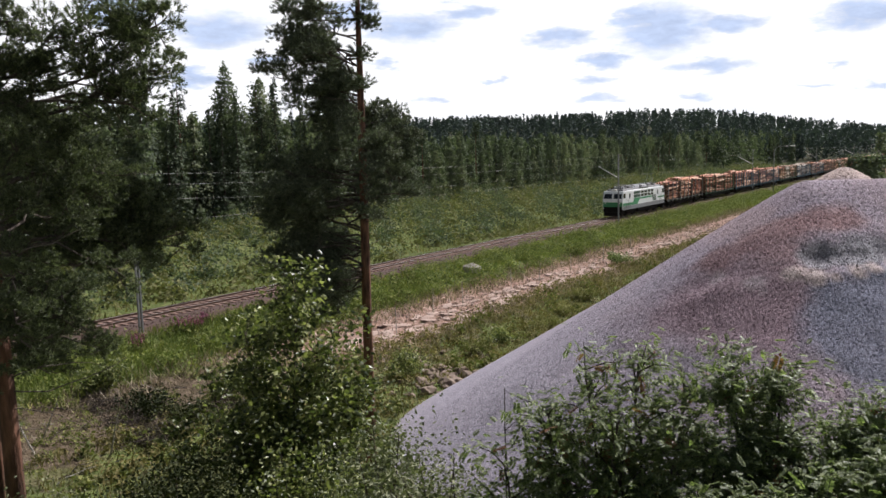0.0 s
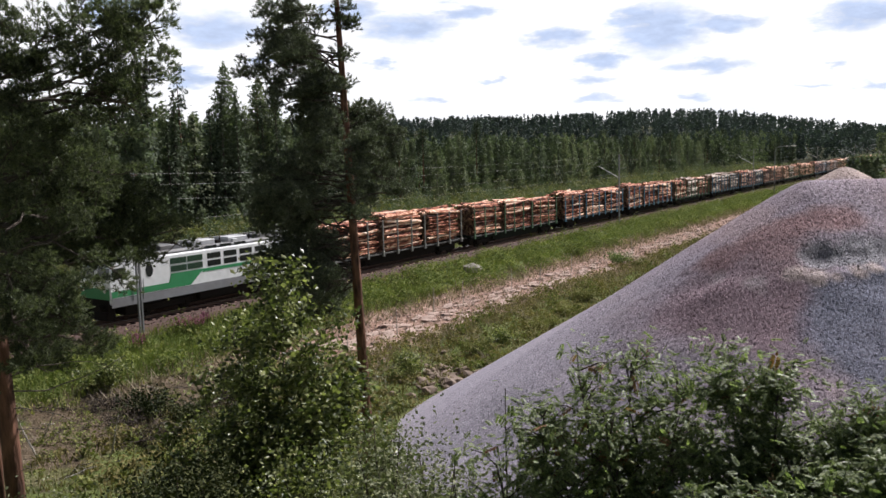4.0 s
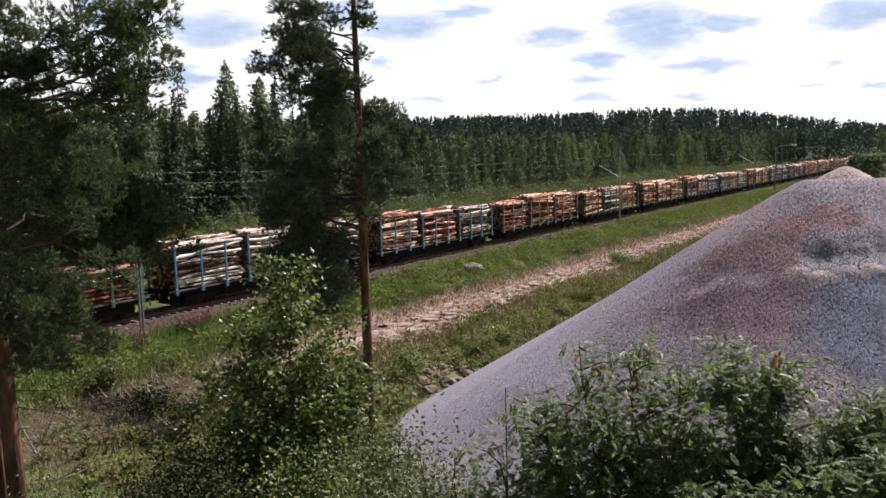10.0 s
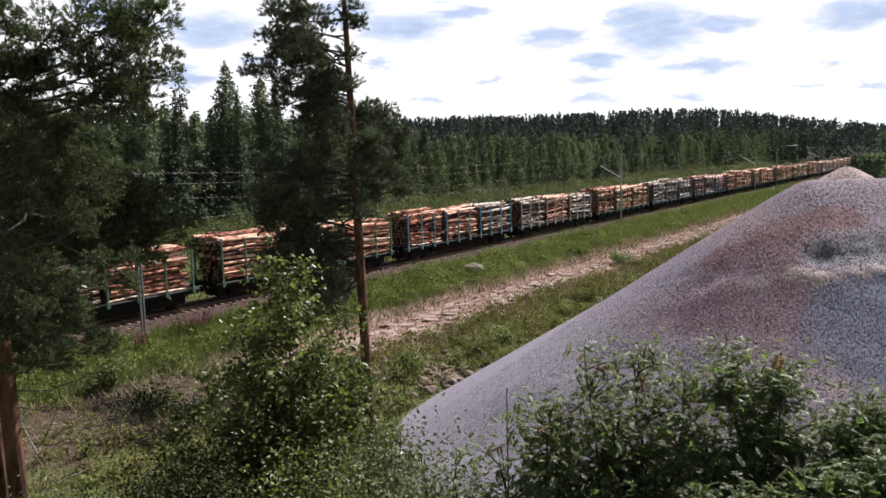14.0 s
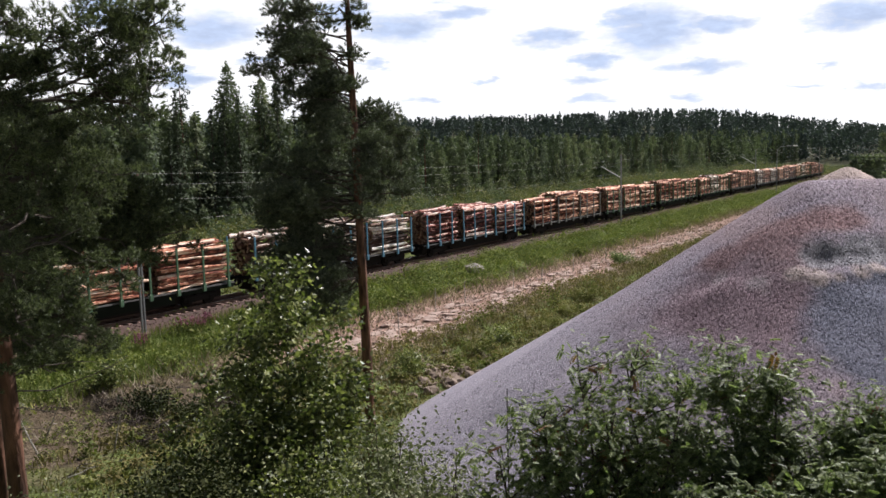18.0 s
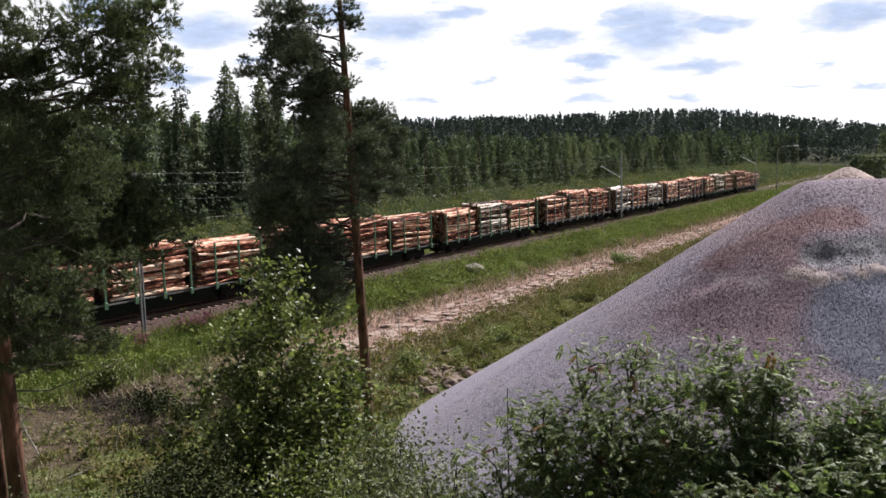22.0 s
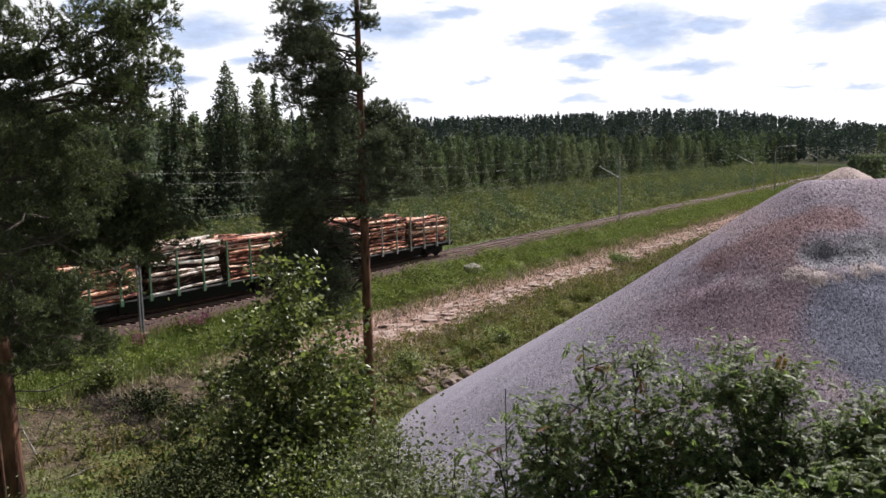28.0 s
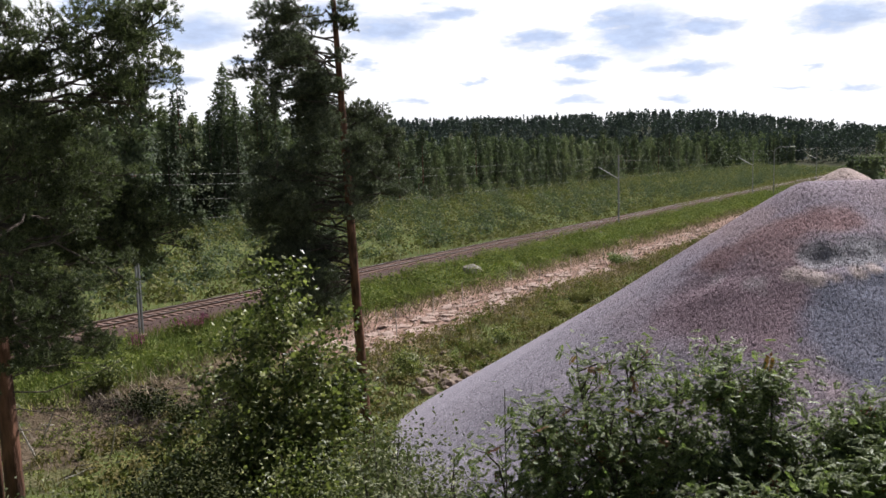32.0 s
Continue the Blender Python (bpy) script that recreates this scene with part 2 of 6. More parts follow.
M_GREY_BARK = bark_material("weathered_bark", (0.08, 0.07, 0.06), (0.24, 0.20, 0.17), 9)
M_PALE_BARK = bark_material("pale_bark", (0.25, 0.23, 0.20), (0.55, 0.52, 0.47), 7)
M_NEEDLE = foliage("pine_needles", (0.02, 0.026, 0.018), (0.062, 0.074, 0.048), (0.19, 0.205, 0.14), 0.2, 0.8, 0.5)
# second set of the same needles, sunlight mixed into its greens
M_NEEDLE_LIT = foliage("sunlit_pine_needles", (0.026, 0.033, 0.02), (0.098, 0.112, 0.06), (0.245, 0.255, 0.16), 0.4, 0.8, 0.5)
M_SPRUCE = foliage("spruce_needles", (0.034, 0.046, 0.033), (0.063, 0.08, 0.051), (0.107, 0.127, 0.078), 0.15, 0.25, 0.7, 0.18, 0.12)
# hill forest: the haze of distance is tinted into these paler, bluer greens
M_HAZED_WOOD = foliage("hazed_far_leaves", (0.06, 0.078, 0.078), (0.08, 0.10, 0.097), (0.105, 0.128, 0.12), 0.15, 0.05, 0.7, 0.18, 0.1)
M_BIRCH = foliage("birch_leaves", (0.042, 0.056, 0.019), (0.125, 0.145, 0.046), (0.37, 0.37, 0.16), 0.38, 0.8, 0.4, 0.65, 0.45)
M_BIRCHFAR = foliage("forest_birch_leaves", (0.066, 0.086, 0.06), (0.14, 0.163, 0.104), (0.22, 0.235, 0.15), 0.28, 0.3, 0.7, 0.18, 0.12, 0.6)
M_ROWAN = foliage("rowan_leaves", (0.055, 0.074, 0.036), (0.136, 0.168, 0.068), (0.32, 0.35, 0.18), 0.46, 2.2, 0.45, 0.55, 0.4)
M_WILLOW = foliage("willow_leaves", (0.07, 0.082, 0.042), (0.125, 0.138, 0.07), (0.25, 0.255, 0.15), 0.25, 1.0)
M_GRASS = foliage("grass_blades", (0.10, 0.10, 0.044), (0.195, 0.182, 0.08), (0.29, 0.258, 0.13), 0.3, 0.25, 0.7, 0.25, 0.15)
M_VERGE = foliage("verge_grass_blades", (0.075, 0.105, 0.03), (0.225, 0.245, 0.068), (0.46, 0.42, 0.14), 0.3, 0.35, 0.7, 0.25, 0.15)
M_ROUGH = foliage("rough_grass_blades", (0.065, 0.06, 0.026), (0.135, 0.118, 0.046), (0.245, 0.20, 0.085), 0.3, 0.3, 0.7, 0.3, 0.15)
M_ALDER = foliage("alder_leaves", (0.014, 0.02, 0.008), (0.03, 0.038, 0.014), (0.08, 0.085, 0.032), 0.1, 0.8, 0.6, 0.6, 0.1)
M_DRY = foliage("dry_grass_blades", (0.12, 0.09, 0.066), (0.205, 0.16, 0.12), (0.31, 0.255, 0.19), 0.3, 0.3)
M_BUSH = foliage("bush_leaves", (0.08, 0.084, 0.035), (0.185, 0.18, 0.076), (0.33, 0.295, 0.14), 0.3, 0.45, 0.7, 0.25, 0.15)
# core logs: the shade inside a stack is put into this near-black brown
M_SHADED_LOG = log_material("shaded_core_logs", [(0.2, (0.03, 0.017, 0.013)), (0.5, (0.075, 0.038, 0.027)), (0.9, (0.16, 0.085, 0.06))])
M_BERRY = plain("rowan_berries", (0.30, 0.09, 0.04), 0.5, 0, 20, 0.2)
M_DRYLEAF = foliage("withered_leaves", (0.03, 0.022, 0.017), (0.06, 0.045, 0.035), (0.12, 0.10, 0.08), 0.1, 1.0, 0.7, 0.6, 0.15)
M_THICKET = foliage("thicket_leaves", (0.05, 0.065, 0.022), (0.12, 0.135, 0.045), (0.24, 0.24, 0.09), 0.3, 0.6, 0.75, 0.5, 0.08)
M_LUSH = foliage("lush_grass_blades", (0.05, 0.075, 0.022), (0.115, 0.145, 0.042), (0.22, 0.235, 0.085), 0.3, 0.3, 0.7, 0.3, 0.12)
M_PINK = foliage("fireweed_petals", (0.13, 0.045, 0.08), (0.26, 0.09, 0.16), (0.36, 0.15, 0.24), 0.3, 1.0, 0.6, 0.6, 0.1)
M_TURNED = foliage("turning_leaves", (0.10, 0.045, 0.025), (0.19, 0.095, 0.045), (0.30, 0.19, 0.08), 0.3, 2.0, 0.5, 0.6, 0.35)


# ---- mesh helpers ----
def mesh(name, verts, faces, *mats, slots=None, smooth=False):
    me = bpy.data.meshes.new(name)
    me.from_pydata(verts.tolist() if isinstance(verts, np.ndarray) else verts, [], faces.tolist() if isinstance(faces, np.ndarray) else faces)
    for m in mats:
        me.materials.append(m)
    if slots is not None:
        me.polygons.foreach_set("material_index", np.asarray(slots, dtype=np.int32))
    if smooth:
        me.polygons.foreach_set("use_smooth", np.ones(len(me.polygons), dtype=bool))
    me.update()
    return me


def finish(bm, name, *mats, smooth=False):
    me = bpy.data.meshes.new(name)
    bm.normal_update()
    bm.to_mesh(me)
    bm.free()
    for m in mats:
        me.materials.append(m)
    if smooth:
        me.polygons.foreach_set("use_smooth", np.ones(len(me.polygons), dtype=bool))
    return me


def piece(name, me, parent=None, m=None, label=""):
    """One mesh object, under a thing or at top level."""
    ob = new(name, me)
    if parent is not None:
        ob.parent = parent
    if m is not None:
        ob.matrix_basis = m
    return tagged(ob, label)


def part(name, bm, material, parent, label=""):
    return piece(name, finish(bm, name, material), parent, None, label)


def empty(name, m, label, category, group="", kind=""):
    ob = new(name)
    ob.empty_display_size = 0.3
    ob.matrix_basis = m
    return tagged(ob, label, category, group, kind)


def box(bm, x0, x1, y0, y1, z0, z1, bevel=0.0, slot=0):
    r = bmesh.ops.create_cube(bm, size=1.0, matrix=Matrix.LocRotScale(((x0 + x1) / 2, (y0 + y1) / 2, (z0 + z1) / 2), None, (x1 - x0, y1 - y0, z1 - z0)))
    fs = list({f for v in r["verts"] for f in v.link_faces})
    if bevel:
        es = list({e for v in r["verts"] for e in v.link_edges})
        b = bmesh.ops.bevel(bm, geom=es, offset=bevel, segments=1, affect="EDGES", profile=0.5)
        fs = list({f for v in b["verts"] for f in v.link_faces} | {f for f in fs if f.is_valid})
    for f in fs:
        f.material_index = slot
    return bm


def rod(bm, a, b, r0, r1=None, n=8, caps=True):
    a, b = Vector(a), Vector(b)
    d = b - a
    q = d.to_track_quat("Z", "Y").to_matrix().to_4x4()
    bmesh.ops.create_cone(bm, cap_ends=caps, segments=n, radius1=r0, radius2=r0 if r1 is None else r1, depth=d.length, matrix=Matrix.Translation((a + b) / 2) @ q)
    return bm


def tube(path, radii, n=8, cap=True):
    """Verts and faces of a round tapered tube along a path."""
    path = [Vector(p) for p in path]
    vs, fs = [], []
    for i, p in enumerate(path):
        d = (path[min(i + 1, len(path) - 1)] - path[max(i - 1, 0)]).normalized()
        side = d.cross(Vector((0.31, 0.95, 0.07))).normalized()
        up = side.cross(d)
        for k in range(n):
            a = 2 * math.pi * k / n
            vs.append(p + (side * math.cos(a) + up * math.sin(a)) * radii[i])
    for i in range(len(path) - 1):
        for k in range(n):
            fs.append((i * n + k, i * n + (k + 1) % n, (i + 1) * n + (k + 1) % n, (i + 1) * n + k))
    if cap:
        fs.append(tuple(range(n - 1, -1, -1)))
        fs.append(tuple(range((len(path) - 1) * n, len(path) * n)))
    return [tuple(v) for v in vs], fs


def join_tubes(tubes):
    vs, fs = [], []
    for v, f in tubes:
        o = len(vs)
        vs += v
        fs += [tuple(i + o for i in q) for q in f]
    return vs, fs


def unit(rng, n):
    v = rng.normal(size=(n, 3))
    return v / np.linalg.norm(v, axis=1, keepdims=True)


def leaf_quads(rng, centres, size, aspect=0.5, flat=0.0, vary=0.4, out=None, wild=0.7):
    """A small rhombic leaf at every centre. flat: how far they lie level; out: the way that each one faces, more or less."""
    n = len(centres)
    a = unit(rng, n)
    a[:, 2] *= 1 - flat
    a /= np.linalg.norm(a, axis=1, keepdims=True)
    b = np.cross(a, unit(rng, n) * (1 - flat) + np.array([0, 0, flat]))
    b /= np.linalg.norm(b, axis=1, keepdims=True) + 1e-9
    if out is not None:
        face = out / (np.linalg.norm(out, axis=1, keepdims=True) + 1e-9) + unit(rng, n) * wild
        a = np.cross(face, unit(rng, n))
        a /= np.linalg.norm(a, axis=1, keepdims=True) + 1e-9
        b = np.cross(face, a)
        b /= np.linalg.norm(b, axis=1, keepdims=True) + 1e-9
    s = (size * (1 - vary + 2 * vary * rng.random(n)))[:, None]
    c = np.cross(a, b)
    v = np.stack([centres - a * s, centres + b * s * aspect + c * s * 0.12, centres + a * s, centres - b * s * aspect + c * s * 0.12], 1).reshape(-1, 3)
    f = np.arange(4 * n).reshape(n, 4)
    return v, f


def blades(rng, feet, height, width, lean=0.35):
    """Thin upright blades, one triangle each."""
    n = len(feet)
    a = rng.random(n) * 2 * math.pi
    side = np.stack([np.cos(a), np.sin(a), np.zeros(n)], 1) * (width * (0.6 + 0.8 * rng.random(n)))[:, None]
    h = height * (0.5 + rng.random(n))
    tip = feet + np.stack([rng.normal(0, lean, n) * h, rng.normal(0, lean, n) * h, h], 1)
    v = np.stack([feet - side, feet + side, tip], 1).reshape(-1, 3)
    return v, np.arange(3 * n).reshape(n, 3)


def needles(rng, feet, ways, length, width, spread, count):
    """Tufts of needles about each shoot."""
    p = np.repeat(feet, count, 0)
    w = np.repeat(ways, count, 0) + unit(rng, len(p)) * spread
    w /= np.linalg.norm(w, axis=1, keepdims=True)
    p = p + np.repeat(ways, count, 0) * (rng.random(len(p)) * length * 1.1)[:, None]
    side = np.cross(w, unit(rng, len(p)))
    side *= width / (np.linalg.norm(side, axis=1, keepdims=True) + 1e-9)
    tip = p + w * (length * (0.7 + 0.6 * rng.random(len(p))))[:, None]
    v = np.stack([p - side, p + side, tip], 1).reshape(-1, 3)
    return v, np.arange(3 * len(p)).reshape(-1, 3)


# ---- ground: one sheet to the horizon ----
def smooth_step(a, b, v):
    t = np.clip((v - a) / (b - a), 0, 1)
    return t * t * (3 - 2 * t)


def ripple(x, y, scale, seed):
    """A cheap rolling unevenness."""
    r = np.random.default_rng(seed)
    z = np.zeros_like(x)
    for k in range(6):
        a, ph, f = r.random() * 6.28, r.random() * 6.28, scale * (0.6 + 1.6 * r.random())
        z += np.sin((x * math.cos(a) + y * math.sin(a)) * f + ph)
    return z / 6


def ground_z(x, y):
    x, y = np.asarray(x, float), np.asarray(y, float)
    lat = x * TRACK_N.x + y * TRACK_N.y
    s = x * TRACK_U.x + y * TRACK_U.y
    off = lat - (TRACK_D + BEND * s * np.abs(s))
    # embankment, verge, cleared strip and the low ground before it
    z = -0.62 * np.ones_like(x)
    z += smooth_step(-3.2, -6.5, off) * -0.35
    z += smooth_step(-8.5, -11.5, off) * -0.55
    z += smooth_step(-16.5, -19.5, off) * -0.35
    z += smooth_step(-22, -26, off) * 0.3
    # meadow and the wood's floor
    z += smooth_step(3.0, 9.0, off) * -0.5 + smooth_step(10, 50, off) * 0.9
    z += smooth_step(60, 260, off) * 4.0
    z += (5.5 + 20.5 * smooth_step(33.0, 15.0, np.degrees(np.arctan2(x, y)))) * smooth_step(430, 700, np.hypot(x, y))
    z += ripple(x, y, 0.5, 1) * 0.16 * smooth_step(2.6, 5, np.abs(off))
    z += ripple(x, y, 1.7, 2) * 0.10 * smooth_step(-9, -12, off)
    # the bank that carries the camera
    bank = 7.95 - 0.40 * np.maximum(0, y - 1.0 + 0.06 * np.abs(x)) + 0.15 * ripple(x, y, 0.7, 3)
    bank = np.where(y < 1, 7.95, bank)
    k = 1.2
    m = np.maximum(z, bank)
    return m + np.log(np.exp(-(m - z) / k) + np.exp(-(m - bank) / k)) * k - 0.0


def spread_axis(n, near, far, centre):
    t = np.linspace(-1, 1, n)
    k = math.asinh(far / near)
    return centre + near * np.sinh(t * k)


def build_ground():
    nx = ny = 300
    xs, ys = spread_axis(nx, 16, 3400, 0.0), spread_axis(ny, 22, 3400, 45.0)
    X, Y = np.meshgrid(xs, ys, indexing="ij")
    v = np.stack([X, Y, ground_z(X, Y)], -1).reshape(-1, 3)
    i = np.arange(nx * ny).reshape(nx, ny)
    f = np.stack([i[:-1, :-1], i[1:, :-1], i[1:, 1:], i[:-1, 1:]], -1).reshape(-1, 4)
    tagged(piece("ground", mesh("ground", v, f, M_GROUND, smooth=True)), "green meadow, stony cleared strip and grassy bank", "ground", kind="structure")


build_ground()


# ---- sky with broken clouds: a far ring that drifts ----
def cloud_material():
    """Bright cloud with grey-blue bellies and gaps, in degrees of azimuth and height."""
    n = Net("clouds")
    c = n.coords()
    m = n.node("ShaderNodeMapping")
    m.inputs["Scale"].default_value = (0.0012, 0.0012, 0.0036)
    n.link(c, m.inputs[0])
    big = n.noise(m.outputs[0], 1.7, 6, 0.52)
    small = n.noise(m.outputs[0], 9.0, 6, 0.6)
    sep = n.node("ShaderNodeSeparateXYZ")
    n.link(c, sep.inputs[0])
    x, y, z = sep.outputs
    az = n.math("MULTIPLY", n.math("ARCTAN2", x, y), 57.2958)
    el = n.math("MULTIPLY", n.math("ARCTAN2", z, n.math("SQRT", n.math("ADD", n.math("MULTIPLY", x, x), n.math("MULTIPLY", y, y)))), 57.2958)
    az = n.math("ADD", az, n.math("MULTIPLY", n.math("SUBTRACT", small, 0.5), 4.4))
    el = n.math("ADD", el, n.math("MULTIPLY", n.math("SUBTRACT", n.noise(m.outputs[0], 6.0, 5, 0.55), 0.5), 1.7))
    total = None
    for a, e, w, h in ((15.3, 8.0, 3.6, 1.95), (19.2, 8.0, 3.0, 0.6), (13.7, 8.9, 2.1, 1.0), (8.4, 7.8, 3.0, 0.85), (11.5, 6.2, 2.1, 0.7), (10.7, 4.9, 1.8, 0.36), (10.8, 3.7, 1.8, 0.32),
                       (18.0, 5.5, 3.1, 0.5), (17.4, 3.6, 1.6, 0.36), (27.4, 8.0, 3.2, 1.25), (-1.9, 8.8, 3.8, 1.2), (2.3, 9.7, 2.6, 0.7), (-5.8, 9.9, 2.6, 1.2), (-14.6, 8.7, 4.2, 1.3),
                       (-20.6, 9.8, 2.1, 1.3), (-3.6, 6.4, 1.2, 0.45), (-0.3, 3.9, 1.2, 0.3), (4.2, 5.1, 0.8, 0.28), (25.9, 5.0, 0.9, 0.3), (28.0, 3.8, 1.3, 0.28), (24.5, 3.9, 1.6, 0.2),
                       (-11.6, 6.8, 1.8, 0.5), (-16.4, 5.6, 2.1, 0.7)):
        u = n.math("DIVIDE", n.math("SUBTRACT", az, a), w)
        v = n.math("DIVIDE", n.math("SUBTRACT", el, e), h)
        blob = n.math("SUBTRACT", 1.0, n.math("ADD", n.math("MULTIPLY", u, u), n.math("MULTIPLY", v, v)))
        blob = n.math("MULTIPLY", n.math("MAXIMUM", blob, 0.0), min(1.0, 0.35 + h))
        total = blob if total is None else n.math("MAXIMUM", total, blob)
    grey = n.ramp(n.math("MULTIPLY", total, n.math("ADD", 0.6, small)), [(0.0, 0.0), (0.25, 0.28), (0.9, 1.0)])
    veil = n.ramp(big, [(0.52, 0.0), (0.68, 0.35)])
    tone = n.ramp(small, [(0.35, (0.45, 0.54, 0.73)), (0.65, (0.56, 0.67, 0.89))])
    col = n.mix(veil, (1.0, 1.0, 1.0), (0.74, 0.80, 0.90))
    col = n.mix(n.math("MULTIPLY", grey, 0.95), col, tone)
    e = n.node("ShaderNodeEmission")
    n.link(col, e.inputs[0])
    e.inputs[1].default_value = 0.76
    n.link(e.outputs[0], n.t.nodes["Material Output"].inputs[0])
    return n.mat


def build_clouds():
    n, r = 96, 3300
    vs, fs = [], []
    for k in range(n):
        a = 2 * math.pi * k / n
        for el in (-3, 0.5, 4, 7.5, 11, 14.5):
            vs.append((r * math.sin(a) * math.cos(radians(el)), r * math.cos(a) * math.cos(radians(el)), r * math.sin(radians(el))))
    for k in range(n):
        for j in range(5):
            a, b = k * 6 + j, (k + 1) % n * 6 + j
            fs.append((a, a + 1, b + 1, b))
    return tagged(piece("cloud_backdrop", mesh("cloud_backdrop", vs, fs, cloud_material(), smooth=True)), "bright white broken clouds with grey-blue gaps", "sky", kind="structure")


CLOUDS = build_clouds()


# ---- railway ----
def build_railway():
    bed = empty("railway_track", Matrix.Identity(4), "single railway track on reddish brown ballast, rusty rails", "railway track", kind="structure")
    ss = np.concatenate([np.arange(-60, 140, 2.0), np.arange(140, 900, 10.0)])
    prof = ((-3.3, -0.78), (-2.35, -0.30), (-1.5, -0.235), (0, -0.25), (1.5, -0.235), (2.35, -0.30), (3.3, -0.78))
    vs = [tuple(track(s, o, z)) for s in ss for o, z in prof]
    n = len(prof)
    fs = [(i * n + k, (i + 1) * n + k, (i + 1) * n + k + 1, i * n + k + 1) for i in range(len(ss) - 1) for k in range(n - 1)]
    piece("ballast_bed", mesh("ballast_bed", vs, fs, M_BALLAST), bed, None, "reddish brown ballast of crushed stone")
    shape = ((-0.07, -0.17), (-0.06, -0.15), (-0.012, -0.13), (-0.012, -0.045), (-0.036, -0.035), (-0.036, 0.0), (0.036, 0.0), (0.036, -0.035), (0.012, -0.045), (0.012, -0.13), (0.06, -0.15), (0.07, -0.17))
    for side in (-0.78, 0.78):
        vs = [tuple(track(s, side + o, z)) for s in ss for o, z in shape]
        n = len(shape)
        fs = [(i * n + k, (i + 1) * n + k, (i + 1) * n + k + 1, i * n + k + 1) for i in range(len(ss) - 1) for k in range(n - 1)]
        slots = [1 if k == 5 else 0 for i in range(len(ss) - 1) for k in range(n - 1)]
        piece("rail", mesh("rail", vs, fs, M_RAIL, M_RAILTOP, slots=slots), bed)
    bm = bmesh.new()
    box(bm, -0.13, 0.13, -1.3, 1.3, -0.34, -0.165, 0.02)
    sleeper = finish(bm, "sleeper", M_SLEEPER)
    for k in range(290):
        piece("sleeper", sleeper, bed, track_pose(8 + k * 0.61))
    bm = bmesh.new()
    for k in range(420):
        m = track_pose(8 + (290 + k) * 0.61)
        bmesh.ops.create_cube(bm, size=1.0, matrix=m @ Matrix.LocRotScale((0, 0, -0.25), None, (0.26, 2.6, 0.17)))
    tagged(part("far_sleepers", bm, M_SLEEPER, bed), kind="stuff")
    rng = np.random.default_rng(5)
    # loose ballast stones on the shoulders
    k = 9000
    s, o = rng.uniform(5, 130, k), rng.uniform(-3.2, 3.0, k)
    P = np.array([track(a, b, -0.25 if abs(b) < 2.3 else -0.30 - (abs(b) - 2.35) * 0.5) for a, b in zip(s, o)])
    v, f = stones(rng, P, 0.05, 0.4)
    tagged(piece("ballast_stones", mesh("ballast_stones", v, f, M_BALLAST), bed), kind="stuff")
    return bed


def stones(rng, P, size, vary=0.5):
    """Small rough eight-faced stones."""
    n = len(P)
    base = np.array([[1, 0, 0], [-1, 0, 0], [0, 1, 0], [0, -1, 0], [0, 0, 1], [0, 0, -1]], float)
    tri = np.array([[0, 2, 4], [2, 1, 4], [1, 3, 4], [3, 0, 4], [2, 0, 5], [1, 2, 5], [3, 1, 5], [0, 3, 5]])
    a, b = unit(rng, n), unit(rng, n)
    x = a
    y = np.cross(a, b)
    y /= np.linalg.norm(y, axis=1, keepdims=True)
    z = np.cross(x, y)
    s = size * (1 - vary + 2 * vary * rng.random((n, 6)))
    loc = base[None] * s[..., None]
    v = P[:, None] + loc[..., 0:1] * x[:, None] + loc[..., 1:2] * y[:, None] + loc[..., 2:3] * z[:, None]
    f = tri[None] + (np.arange(n) * 6)[:, None, None]
    return v.reshape(-1, 3), f.reshape(-1, 3)


RAILWAY = build_railway()


def build_mast(s, tall=8.6):
    m = empty("catenary_mast", track_pose(s), "grey steel lattice catenary mast with a cantilever arm", "mast", "masts along the railway")
    y = -3.1
    bm = bmesh.new()
    for dx in (-0.1, 0.1):
        box(bm, dx - 0.045, dx + 0.045, y - 0.06, y + 0.06, -0.9, tall)
    part("post", bm, M_STEEL, m)
    bm = bmesh.new()
    for i in range(int(tall / 0.6)):
        z = 0.1 + i * 0.6
        rod(bm, (-0.1, y, z), (0.1, y, z + 0.3), 0.018, n=5)
        rod(bm, (0.1, y, z + 0.3), (-0.1, y, z + 0.6), 0.018, n=5)
    part("lacing", bm, M_STEEL, m)
    bm = bmesh.new()
    box(bm, -0.35, 0.35, y - 0.35, y + 0.35, -1.3, -0.45, 0.05)
    part("footing", bm, M_SLEEPER, m, "grey concrete footing")
    bm = bmesh.new()
    rod(bm, (0, y + 0.1, 5.9), (0, y + 2.9, 7.45), 0.06)
    part("diagonal_tube", bm, M_BRIGHT, m, "bright galvanized diagonal tube")
    bm = bmesh.new()
    rod(bm, (0, y + 0.05, 7.9), (0, y + 2.9, 7.5), 0.02)
    part("top_stay", bm, M_WIRE, m)
    bm = bmesh.new()
    rod(bm, (0, y + 1.0, 6.4), (0, y + 3.5, 6.1), 0.025)
    part("steady_arm", bm, M_STEEL, m)
    for z in (8.3, 8.95):
        bm = bmesh.new()
        box(bm, -0.04, 0.04, y - 0.45, y + 0.1, z - 0.12, z - 0.06)
        rod(bm, (0, y - 0.4, z - 0.06), (0, y - 0.4, z), 0.05)
        part("insulator", bm, M_SLEEPER, m)
    return m


MASTS = (29.6, 105.0, 180.0, 255.0, 330.0, 405.0)
for ms in MASTS:
    build_mast(ms, 9.0)


